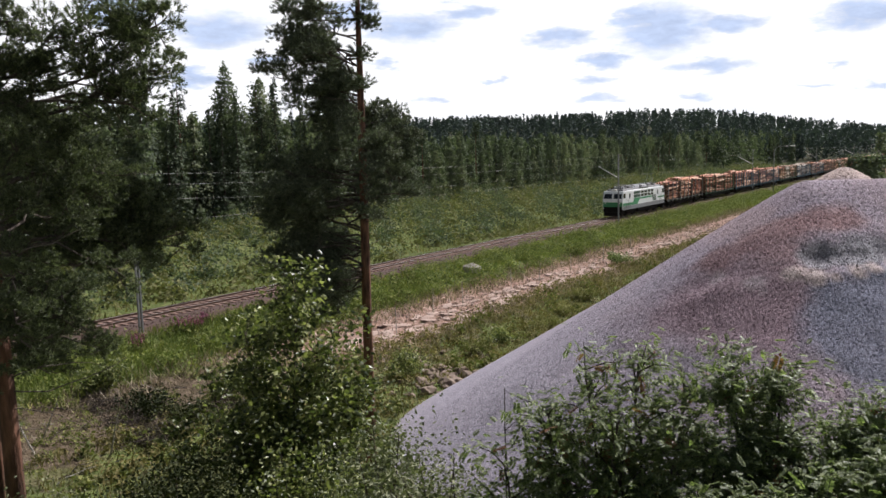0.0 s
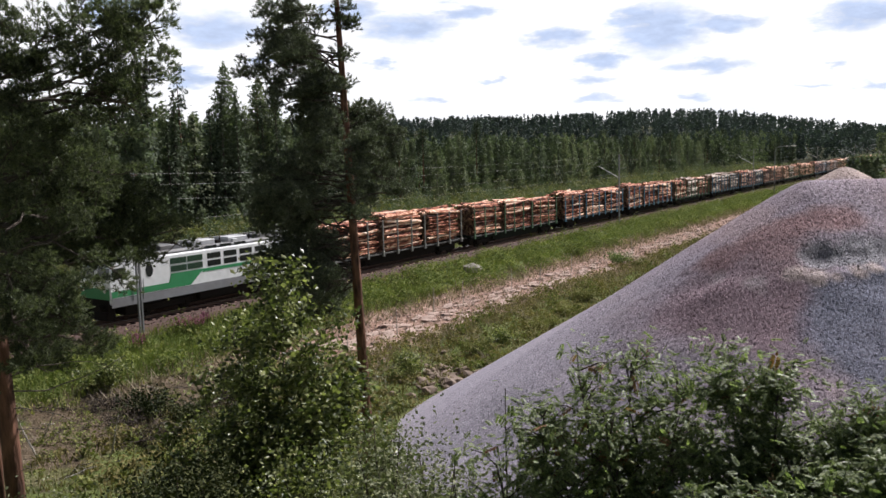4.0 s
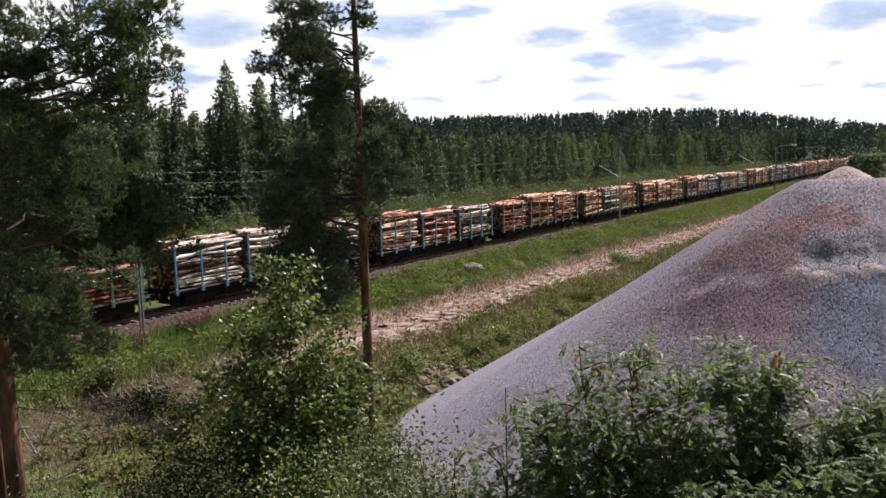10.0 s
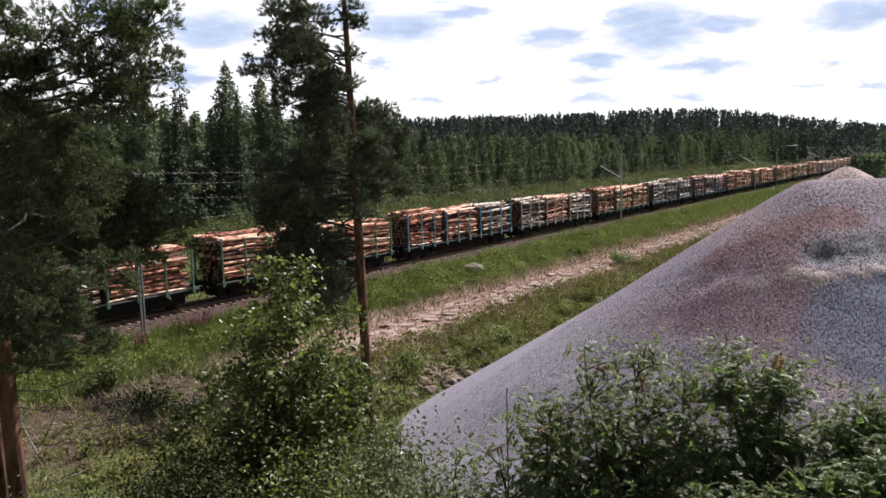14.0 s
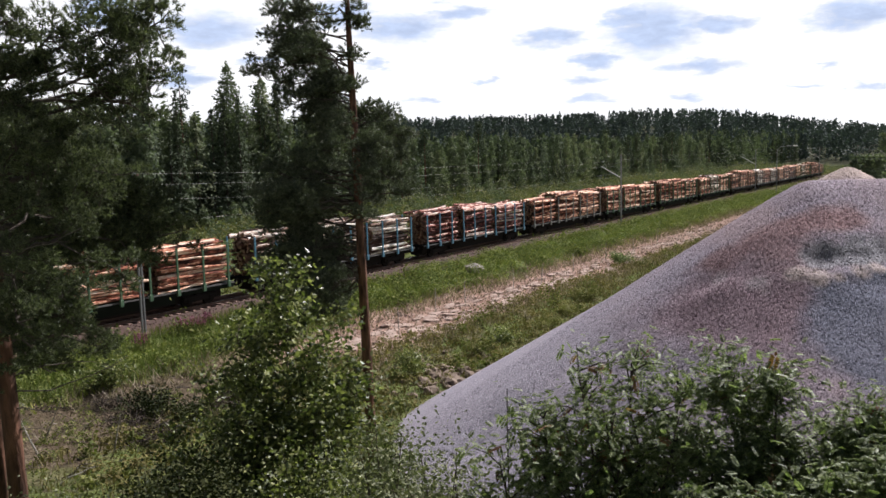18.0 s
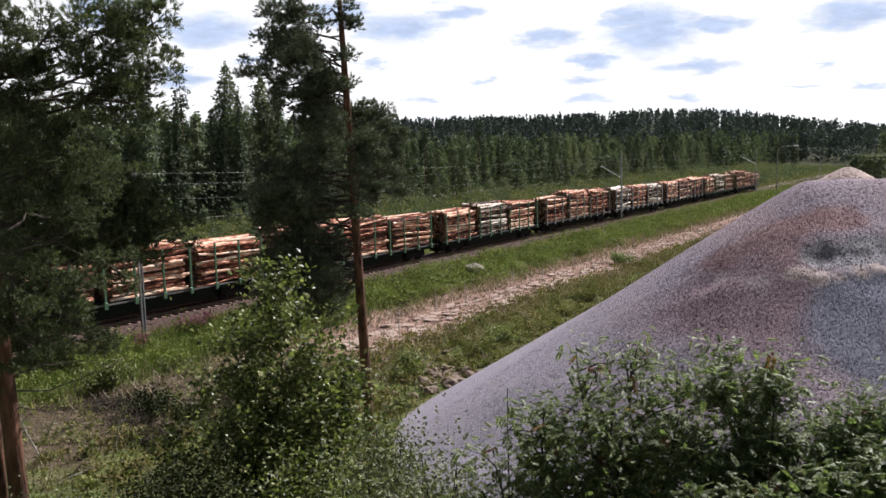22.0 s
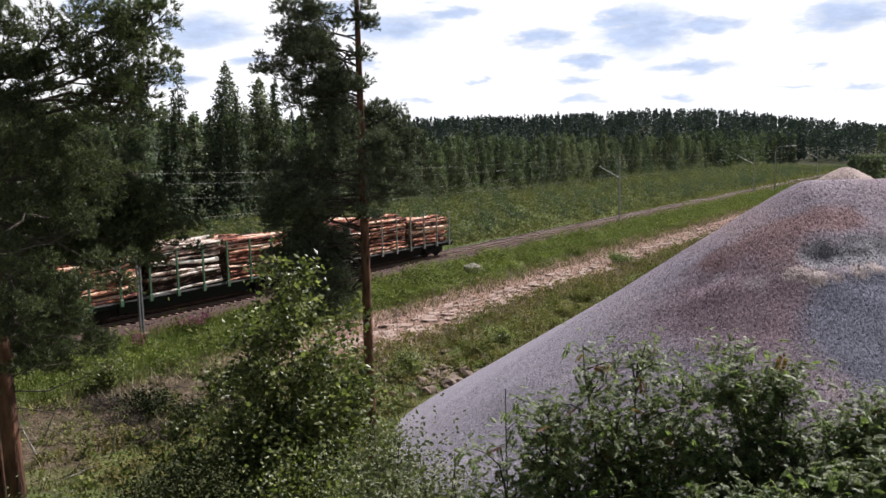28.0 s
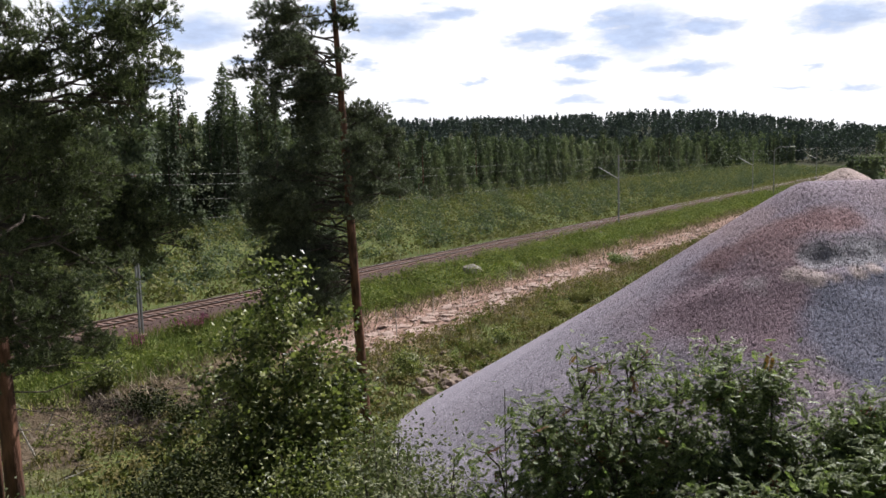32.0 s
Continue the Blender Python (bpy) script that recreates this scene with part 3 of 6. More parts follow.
def build_wire(name, off, z, sag, label):
    posts = (-45.0,) + MASTS + (480.0,)
    path = []
    for a, b in zip(posts, posts[1:]):
        for k in range(8):
            t = k / 8
            path.append(track(a + (b - a) * t, off, z - sag * 4 * t * (1 - t)))
    v, f = tube(path, [0.008] * len(path), 5)
    tagged(piece(name, mesh(name, v, f, M_WIRE)), label, "overhead wire", "wires over the railway")


build_wire("contact_wire", 0.0, 5.75, 0.03, "thin straight contact wire above the railway")
build_wire("messenger_wire", -0.1, 7.4, 0.9, "thin sagging messenger wire above the railway")
build_wire("feeder_wire", -3.5, 8.3, 0.5, "thin feeder wire along the mast tops")
build_wire("feeder_wire", -3.5, 8.95, 0.5, "thin feeder wire along the mast tops")


# ---- gravel heap ----
HEAP_A, HEAP_B = np.array([12.57, 27.73]), np.array([40.0, 26.2])


def heap_z(x, y):
    x, y = np.asarray(x, float), np.asarray(y, float)
    d = HEAP_B - HEAP_A
    t = np.clip(((x - HEAP_A[0]) * d[0] + (y - HEAP_A[1]) * d[1]) / (d @ d), 0, 1)
    px, py = HEAP_A[0] + d[0] * t, HEAP_A[1] + d[1] * t
    r = np.hypot(x - px, y - py)
    z = 8.40 - 0.674 * (np.sqrt(r * r + 0.23) - 0.48)
    front = smooth_step(28.5, 25.0, y)
    z += (0.10 * ripple(x, y, 0.9, 11) + 0.05 * ripple(x, y, 3.0, 12)) * front * smooth_step(0.5, 2.0, r)
    # a slumped scar with lumps, a pit at its end and a sandy ledge under it, low bulges of tipped loads, one pale tip behind
    scar = np.exp(-(((x - 12.5) / 1.5) ** 4 + ((y - 24.38) / 0.40) ** 2))
    z -= scar * (0.17 + 0.15 * ripple(x, y, 4.0, 13) + 0.05 * ripple(x, y, 9.0, 15))
    z -= 0.22 * np.exp(-(((x - 11.3) / 0.42) ** 2 + ((y - 24.38) / 0.26) ** 2))
    crest = 23.44 + 0.5 * np.exp(-((x - 10.3) / 0.5) ** 2) + 0.09 * np.maximum(0.0, x - 12.0) + 0.13 * ripple(x, 0 * y, 4.0, 16)
    z += 0.075 * (1 + 0.5 * ripple(x, y, 5.0, 18)) * np.exp(-(((x - 11.9) / 1.75) ** 6 + ((y - crest) / 0.24) ** 2))
    z += 0.14 * np.exp(-(((x - 8.2) / 0.8) ** 2 + ((y - 24.6) / 0.5) ** 2)) - 0.10 * np.exp(-(((x - 8.6) / 0.8) ** 2 + ((y - 25.4) / 0.5) ** 2))
    # the faint rills along the flank
    down, wave = 8.4 - z, 0.25 * ripple(x, y, 0.6, 17)
    for depth, place, width in ((0.10, 0.9, 0.16), (0.07, 0.35, 0.12)):
        z = z - depth * np.exp(-((r - 0.42 * down - place - wave) / width) ** 2) * smooth_step(8.0, 5.5, x)
    tip = 0.82 - 0.62 * np.sqrt((x - 14.35) ** 2 + (y - 28.95) ** 2 + 0.06)
    z = np.maximum(z, 8.12 + tip)
    return z


def pebbles(rng, P, height, size):
    """Stones bedded in a slope: four rough facets each, their tops clear of it."""
    n = len(P)
    e = 0.05
    gx = (height(P[:, 0] + e, P[:, 1]) - height(P[:, 0] - e, P[:, 1])) / (2 * e)
    gy = (height(P[:, 0], P[:, 1] + e) - height(P[:, 0], P[:, 1] - e)) / (2 * e)
    up = np.stack([-gx, -gy, np.ones(n)], 1)
    up /= np.linalg.norm(up, axis=1, keepdims=True)
    x = np.cross(up, unit(rng, n))
    x /= np.linalg.norm(x, axis=1, keepdims=True)
    y = np.cross(up, x)
    s = (size * (0.6 + 1.1 * rng.random(n) ** 2))[:, None]
    jit = 0.7 + 0.6 * rng.random((n, 4, 1))
    low = P - up * s * 0.2
    ring = [low + w * s * jit[:, k] for k, w in enumerate((x, y, -x, -y))]
    top = P + up * s * (0.18 + 0.26 * rng.random((n, 1))) + (x * rng.normal(0, 0.3, (n, 1)) + y * rng.normal(0, 0.3, (n, 1))) * s
    v = np.stack(ring + [top], 1).reshape(-1, 3)
    f = np.array([[0, 1, 4], [1, 2, 4], [2, 3, 4], [3, 0, 4]])[None] + (np.arange(n) * 5)[:, None, None]
    return v, f.reshape(-1, 3)


def build_heap():
    heap = empty("gravel_heap", Matrix.Identity(4), "large heap of grey and pinkish crushed gravel", "gravel heap")
    xs = np.concatenate([np.arange(-6, 17, 0.062), np.arange(17, 34, 0.3)])
    ys = np.concatenate([np.arange(8, 12.5, 0.25), np.arange(12.5, 30.2, 0.062), np.arange(30.2, 44, 0.3)])
    X, Y = np.meshgrid(xs, ys, indexing="ij")
    rng = np.random.default_rng(21)
    X = X + rng.normal(0, 0.012, X.shape)
    Y = Y + rng.normal(0, 0.012, X.shape)
    Z = heap_z(X, Y) + rng.normal(0, 0.007, X.shape) * (0.75 + 0.25 * smooth_step(2.0, 8.0, X)) * (1 - 0.3 * smooth_step(25.0, 27.5, Y))
    keep = Z > ground_z(X, Y) - 0.6
    i = np.arange(X.size).reshape(X.shape)
    ok = keep[:-1, :-1] & keep[1:, :-1] & keep[1:, 1:] & keep[:-1, 1:]
    f = np.stack([i[:-1, :-1], i[1:, :-1], i[1:, 1:], i[:-1, 1:]], -1)[ok]
    used = np.unique(f)
    back = np.zeros(X.size, int)
    back[used] = np.arange(len(used))
    v = np.stack([X, Y, Z], -1).reshape(-1, 3)[used]
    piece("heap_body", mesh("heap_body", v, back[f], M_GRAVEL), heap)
    n = 150000
    x, y = rng.uniform(-4, 17, n), rng.uniform(13, 30, n)
    z = heap_z(x, y)
    fine = (x < 4.5) & (rng.random(n) < 0.3) | (y > 26.9) & (rng.random(n) < 0.55)
    sandy = (np.abs(y - 23.55) < 0.2) & (x > 10.2) & (x < 13.8)
    ok = (z > ground_z(x, y) - 0.1) & ~fine & ~(sandy & (rng.random(n) < 0.85))
    P = np.stack([x, y, z + 0.002], 1)[ok]
    v, f = pebbles(rng, P, heap_z, 0.031)
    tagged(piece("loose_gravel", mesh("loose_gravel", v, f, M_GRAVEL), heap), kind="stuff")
    # clods and single larger stones
    for k in range(46):
        if k < 16:
            x, y, r = rng.normal(12.2, 0.9), rng.normal(24.2, 0.3), rng.uniform(0.025, 0.045)
        else:
            x, y, r = rng.uniform(3, 15), rng.uniform(22.5, 26), rng.uniform(0.03, 0.05)
        v, f = stones(rng, np.array([[x, y, float(heap_z(x, y)) + 0.3 * r]]), r, 0.3)
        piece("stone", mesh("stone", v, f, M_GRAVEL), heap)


build_heap()


# ---- trees ----
def bent(a, b, droop, n=5, wob=0.0, rng=None):
    """A curved line from a to b that sags (droop > 0) or lifts."""
    a, b = Vector(a), Vector(b)
    out = []
    for k in range(n + 1):
        t = k / n
        p = a.lerp(b, t)
        p.z -= droop * 4 * t * (1 - t)
        if rng is not None and 0 < k < n:
            p += Vector(rng.normal(0, wob, 3))
        out.append(p)
    return out


def pine(name, m, trunk_path, trunk_radii, limbs, label, seed, tuft=(0.072, 0.008, 1.1, 18), group="pines", pad=0.25, leaf=None):
    """A Scots pine. limbs: (height on the trunk, azimuth in degrees, length, rise, foliage share)."""
    rng = np.random.default_rng(seed)
    tree = empty(name, m, label, "pine tree", group)
    v, f = tube(trunk_path, trunk_radii, 14)
    piece("trunk", mesh("trunk", v, f, M_PINE_BARK, smooth=True), tree, None, "flaky orange-brown pine trunk")

    def on_trunk(z):
        for (p, q) in zip(trunk_path, trunk_path[1:]):
            if p[2] <= z <= q[2]:
                t = (z - p[2]) / (q[2] - p[2])
                return Vector(p).lerp(Vector(q), t)
        return Vector(trunk_path[-1])

    twigs, feet, ways = [], [], []
    for z, az, length, rise, share in limbs:
        a = on_trunk(z)
        h = Vector((math.sin(radians(az)), math.cos(radians(az)), 0))
        b = a + h * length + Vector((0, 0, rise))
        path = bent(a, b, -0.10 * length if rise < 0.2 else 0.08 * length, 6, (0.04 if share else 0.012) * length, rng)
        r = (0.010 + 0.010 * length) * (1.0 if share else 0.5)
        (piece("limb", mesh("limb", *tube(path, [r * (1 - 0.12 * k) for k in range(7)], 6), M_DARK_BARK if share else M_GREY_BARK, smooth=True), tree))
        if not share:
            continue
        for k in range(int(4.2 * length * share) + 3):
            t = 0.42 + 0.58 * rng.random() ** 0.8 if share < 1.2 else 0.6 + 0.4 * rng.random()
            i = min(int(t * 6), 5)
            p = path[i].lerp(path[i + 1], t * 6 - i)
            w = (h * rng.uniform(0.2, 1.0) + Vector(unit(rng, 1)[0]) * 0.9 + Vector((0, 0, 0.35))).normalized()
            l = (0.25 + 0.5 * rng.random()) * (0.45 + 0.25 * length) * (1.2 - 0.6 * t)
            q = p + w * l
            twigs.append(tube([p, p.lerp(q, 0.5) + Vector((0, 0, -0.03)), q], [0.012, 0.009, 0.004], 4, False))
            # a pad of shoots at the twig's end, a few along it
            size = pad * (0.7 + 0.6 * rng.random())
            d = unit(rng, 26)
            d[:, 2] = np.abs(d[:, 2]) * 1.2 - 0.35
            feet.extend(np.array(q) + d * np.array([1.0, 1.0, 0.75]) * (size * rng.random((26, 1)) ** 0.45))
            ways.extend(d + np.array(w) * 0.45 + np.array([0, 0, 0.45]))
            u = rng.random((5, 1)) * 0.6 + 0.3
            feet.extend(np.array(p) * (1 - u) + np.array(q) * u + rng.normal(0, 0.03, (5, 3)))
            ways.extend(np.array(w) + unit(rng, 5) * 0.6 + np.array([0, 0, 0.4]))
    if twigs:
        tagged(piece("twigwork", mesh("twigwork", *join_tubes(twigs), M_DARK_BARK), tree), kind="stuff")
    length, width, spread, count = tuft
    ways = np.array(ways)
    ways /= np.linalg.norm(ways, axis=1, keepdims=True)
    v, f = needles(rng, np.array(feet), ways, length, width, spread, count)
    piece("needle_crown", mesh("needle_crown", v, f, leaf or M_NEEDLE), tree, None, "dark green needle tufts")
    return tree


def middle_pine():
    """The tall pine before the railway, with a lopsided top and a dense skirt."""
    rng = np.random.default_rng(31)
    path = [(0.01, 0, -0.6), (-0.03, 0, 2.0), (-0.08, 0, 4.5), (-0.12, 0, 7.0), (-0.16, 0, 9.5), (-0.22, 0, 12.5), (-0.26, 0, 14.5), (-0.3, 0, 16.6)]
    radii = [0.17, 0.145, 0.128, 0.115, 0.10, 0.075, 0.05, 0.015]
    limbs = []
    for k in range(19):
        z = rng.uniform(11.3, 15.8)
        limbs.append((z, 270 + rng.normal(0, 38), rng.uniform(1.2, 2.35) * (1.15 - 0.08 * (z - 11.3)), rng.uniform(0.2, 0.7), 1.0))
    for k in range(5):
        z = rng.uniform(11.8, 16.2)
        limbs.append((z, rng.uniform(0, 180), rng.uniform(0.05, 0.15), rng.uniform(0.1, 0.4), 0.9))
    for k in range(36):
        az = rng.uniform(0, 360)
        east = math.sin(radians(az))
        z = rng.uniform(7.0, 10.6) if east < -0.1 else rng.uniform(8.2, 10.7)
        top = 1.0 - 0.35 * max(0, (z - 9.6))
        limbs.append((z, az, (1.2 + 0.4 * rng.random() + (0.15 + 0.95 * rng.random() if east < -0.3 else 0.0)) * top, rng.uniform(-0.4, 0.4), 1.1))
    for k in range(19):
        limbs.append((rng.uniform(6.6, 9.3), 268 + rng.normal(0, 24), rng.uniform(1.5, 2.5), rng.uniform(-0.4, 0.3), 1.1))
    for k in range(16):
        limbs.append((rng.uniform(10.2, 11.7), 268 + rng.normal(0, 35), rng.uniform(0.5, 1.2), rng.uniform(-0.1, 0.4), 1.1))
    for k in range(13):
        limbs.append((rng.uniform(10.6, 12.4), 265 + rng.normal(0, 30), rng.uniform(1.0, 2.2), rng.uniform(-0.1, 0.5), 1.0))
    for k in range(16):
        limbs.append((rng.uniform(6.2, 7.6), 270 + rng.normal(0, 30), rng.uniform(1.0, 1.9), rng.uniform(-1.2, -0.3), 1.0))
    limbs.append((6.45, 268, 1.0, -0.45, 1.0))
    limbs += [(12.2, 262, 0.55, -0.35, 0), (11.6, 275, 0.6, -0.4, 0), (8.0, 95, 0.7, 0.25, 0), (7.35, 60, 0.8, 0.5, 0), (5.6, 265, 0.45, 0.15, 0), (5.9, 280, 0.4, 0.1, 0), (8.7, 250, 0.6, 0.0, 0)]
    return pine("pine_tree", Matrix.Translation((-2.03, 21.15, -0.1)), path, radii, limbs, "tall pine with bare lower trunk and lopsided dark crown", 32)


def left_pine():
    rng = np.random.default_rng(41)
    path = [(0.06, 0, -1.4), (0.03, 0, 0.6), (0.0, 0, 2.6), (-0.05, 0, 4.6), (-0.12, 0, 7.0), (-0.2, 0, 9.5), (-0.25, 0, 12.0)]
    radii = [0.128, 0.12, 0.112, 0.104, 0.09, 0.06, 0.02]
    limbs = []
    for k in range(12):
        limbs.append((rng.uniform(4.2, 5.8), 90 + rng.normal(0, 60), rng.uniform(0.8, 1.75), rng.uniform(-0.5, 0.3), 1.0))
    for k in range(9):
        limbs.append((rng.uniform(5.8, 6.9), 90 + rng.normal(0, 45), rng.uniform(0.5, 1.1), rng.uniform(0.0, 0.4), 1.0))
    for k in range(24):
        limbs.append((rng.uniform(7.0, 10.0), rng.uniform(0, 180), rng.uniform(0.4, 1.05), rng.uniform(0.1, 0.6), 1.0))
    for k in range(14):
        limbs.append((rng.uniform(3.3, 4.6), 90 + rng.normal(0, 50), rng.uniform(0.6, 1.3), rng.uniform(-0.5, 0.0), 0.8))
    for k in range(6):
        limbs.append((rng.uniform(4.8, 5.9), 85 + rng.normal(0, 50), rng.uniform(0.9, 1.6), rng.uniform(-0.1, 0.5), 1.1))
    limbs += [(6.7, 88, 2.35, 0.72, 1.5), (6.75, 95, 2.2, 0.95, 1.3), (6.5, 80, 2.25, 0.4, 1.1), (6.6, 90, 1.9, 0.75, 1.1), (6.4, 92, 2.3, 0.25, 1.15), (6.3, 84, 2.0, 0.1, 1.1), (6.6, 98, 2.2, 0.5, 1.1), (6.85, 90, 1.6, 0.9, 1.1)]
    limbs += [(2.75, 89, 1.6, 0.42, 0), (2.9, 80, 1.3, 0.1, 0), (2.5, 96, 1.1, -0.25, 0), (2.2, 86, 0.7, -0.1, 0), (4.6, 100, 1.3, 0.3, 0), (1.6, 95, 0.35, 0.1, 0), (3.4, 70, 1.1, 0.25, 0)]
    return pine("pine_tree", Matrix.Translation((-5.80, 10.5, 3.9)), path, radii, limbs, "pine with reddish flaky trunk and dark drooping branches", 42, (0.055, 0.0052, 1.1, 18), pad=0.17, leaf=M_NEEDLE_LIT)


def back_pine():
    rng = np.random.default_rng(51)
    path = [(0, 0, -0.6), (0.05, 0, 3), (0.0, 0, 6), (0.05, 0, 9), (0.0, 0, 11.5)]
    radii = [0.15, 0.13, 0.11, 0.07, 0.015]
    limbs = [(z, 85 + rng.normal(0, 40), rng.uniform(1.4, 2.0 if z < 6.6 else 3.4), rng.uniform(-0.6, 0.2), 0.85) for z in rng.uniform(4.0, 9.5, 28)]
    limbs += [(z, 84 + rng.normal(0, 14), rng.uniform(3.0, 4.4), rng.uniform(-0.3, 0.4), 1.0) for z in rng.uniform(6.6, 8.2, 9)]
    limbs += [(z, 84 + rng.normal(0, 10), rng.uniform(2.4, 3.7), rng.uniform(-0.4, 0.5), 1.1) for z in rng.uniform(6.3, 8.3, 11)]
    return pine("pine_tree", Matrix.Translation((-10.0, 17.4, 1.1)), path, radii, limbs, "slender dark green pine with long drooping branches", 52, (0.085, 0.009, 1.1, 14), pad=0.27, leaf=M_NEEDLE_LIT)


PINE_MIDDLE = middle_pine()
PINE_LEFT = left_pine()
PINE_BACK = back_pine()


def shrub(name, m, stems, leaf_mat, bark, leaf_size, leaf_count, label, category, seed, aspect=0.5, clump=0.22, group="shrubs", low=0.22, feathered=0.0):
    """A many-stemmed shrub or young tree. stems: (foot x, foot y, top x, top y, top z, spread)."""
    rng = np.random.default_rng(seed)
    tree = empty(name, m, label, category, group)
    twigs, P = [], []
    for fx, fy, tx, ty, tz, spread in stems:
        path = bent((fx, fy, -0.3), (tx, ty, tz), 0.0, 6, 0.05, rng)
        piece("stem", mesh("stem", *tube(path, [0.008 + 0.0045 * tz * (1 - k / 6.5) for k in range(7)], 6), bark, smooth=True), tree)
        for k in range(int(9 + 9 * tz)):
            t = low + (1 - low) * rng.random()
            i = min(int(t * 6), 5)
            p = path[i].lerp(path[i + 1], t * 6 - i)
            w = Vector(unit(rng, 1)[0])
            w.z = abs(w.z) * 0.7 + 0.15
            l = spread * (1.15 - 0.6 * t) * (0.5 + 0.7 * rng.random()) + 0.12
            q = p + w.normalized() * l
            twigs.append(tube([p, p.lerp(q, 0.5) + Vector((0, 0, 0.04)), q], [0.009, 0.006, 0.003], 4, False))
            for j in range(max(3, int(l * 9))):
                c = p.lerp(q, 0.25 + 0.8 * rng.random())
                P.append((np.array(c), clump * (0.5 + rng.random())))
    tagged(piece("twigwork", mesh("twigwork", *join_tubes(twigs), bark), tree), kind="stuff")
    per = max(1, leaf_count // max(1, len(P)))
    C = np.concatenate([c + rng.normal(0, s * 0.55, (per, 3)) for c, s in P])
    if feathered:
        C = C[::3]
        W = unit(rng, len(C))
        W[:, 2] = W[:, 2] * 0.5 + 0.05
        v, f = pinnate_leaves(rng, C, W, feathered, 6)
    else:
        v, f = leaf_quads(rng, C, leaf_size, aspect, 0.35)
    piece("leaves", mesh("leaves", v, f, leaf_mat), tree)
    return tree, [c for c, s in P]


def pinnate_leaves(rng, P, ways, length, pairs):
    """Feathered leaves: leaflets in pairs along a drooping midrib, and one at its end."""
    n = len(P)
    ways = ways / np.linalg.norm(ways, axis=1, keepdims=True)
    side = np.cross(ways, unit(rng, n) * 0.5 + np.array([0, 0, 1.0]))
    side /= np.linalg.norm(side, axis=1, keepdims=True) + 1e-9
    over = np.cross(side, ways)
    size = (length * (0.7 + 0.6 * rng.random(n)))[:, None]
    quads = []
    for k in range(pairs + 1):
        u = 0.2 + 0.8 * k / pairs
        foot = P + ways * size * u - over * size * 0.22 * u * u
        for turn in ((-1, 1) if k < pairs else (0,)):
            d = side * turn * 0.85 + ways * (0.5 if turn else 1.0) - over * (0.15 + 0.3 * rng.random((n, 1)))
            d /= np.linalg.norm(d, axis=1, keepdims=True)
            across = np.cross(d, over)
            long = size * (0.36 - 0.1 * abs(u - 0.55))
            quads.append(np.stack([foot, foot + d * long * 0.45 + across * long * 0.27, foot + d * long - over * long * 0.12, foot + d * long * 0.45 - across * long * 0.27], 1))
    v = np.stack(quads, 1).reshape(-1, 3)
    return v, np.arange(len(v)).reshape(-1, 4)


def birch_shrub():
    rng = np.random.default_rng(61)
    stems = [(0, 0, -0.1, 0.1, 5.0, 0.95), (0.15, 0.1, 0.55, 0.2, 4.0, 0.8), (-0.2, 0, -0.85, -0.1, 4.1, 0.8), (0.3, -0.1, 1.15, -0.3, 3.3, 0.75),
             (-0.4, 0.1, -1.5, 0.2, 3.1, 0.75), (0.2, -0.3, 0.5, -0.9, 3.0, 0.7), (-0.3, -0.3, -0.7, -1.0, 2.9, 0.7), (-0.6, -0.2, -2.0, -0.3, 2.3, 0.6), (0.6, 0, 1.7, 0.0, 2.2, 0.55)]
    return shrub("birch_sapling", Matrix.Translation((-2.55, 13.2, 2.7)), stems, M_BIRCH, M_DARK_BARK, 0.047, 30000, "bushy young birch with small glossy green leaves", "birch tree", 62, 0.6, 0.24, "young trees")[0]


BIRCH = birch_shrub()


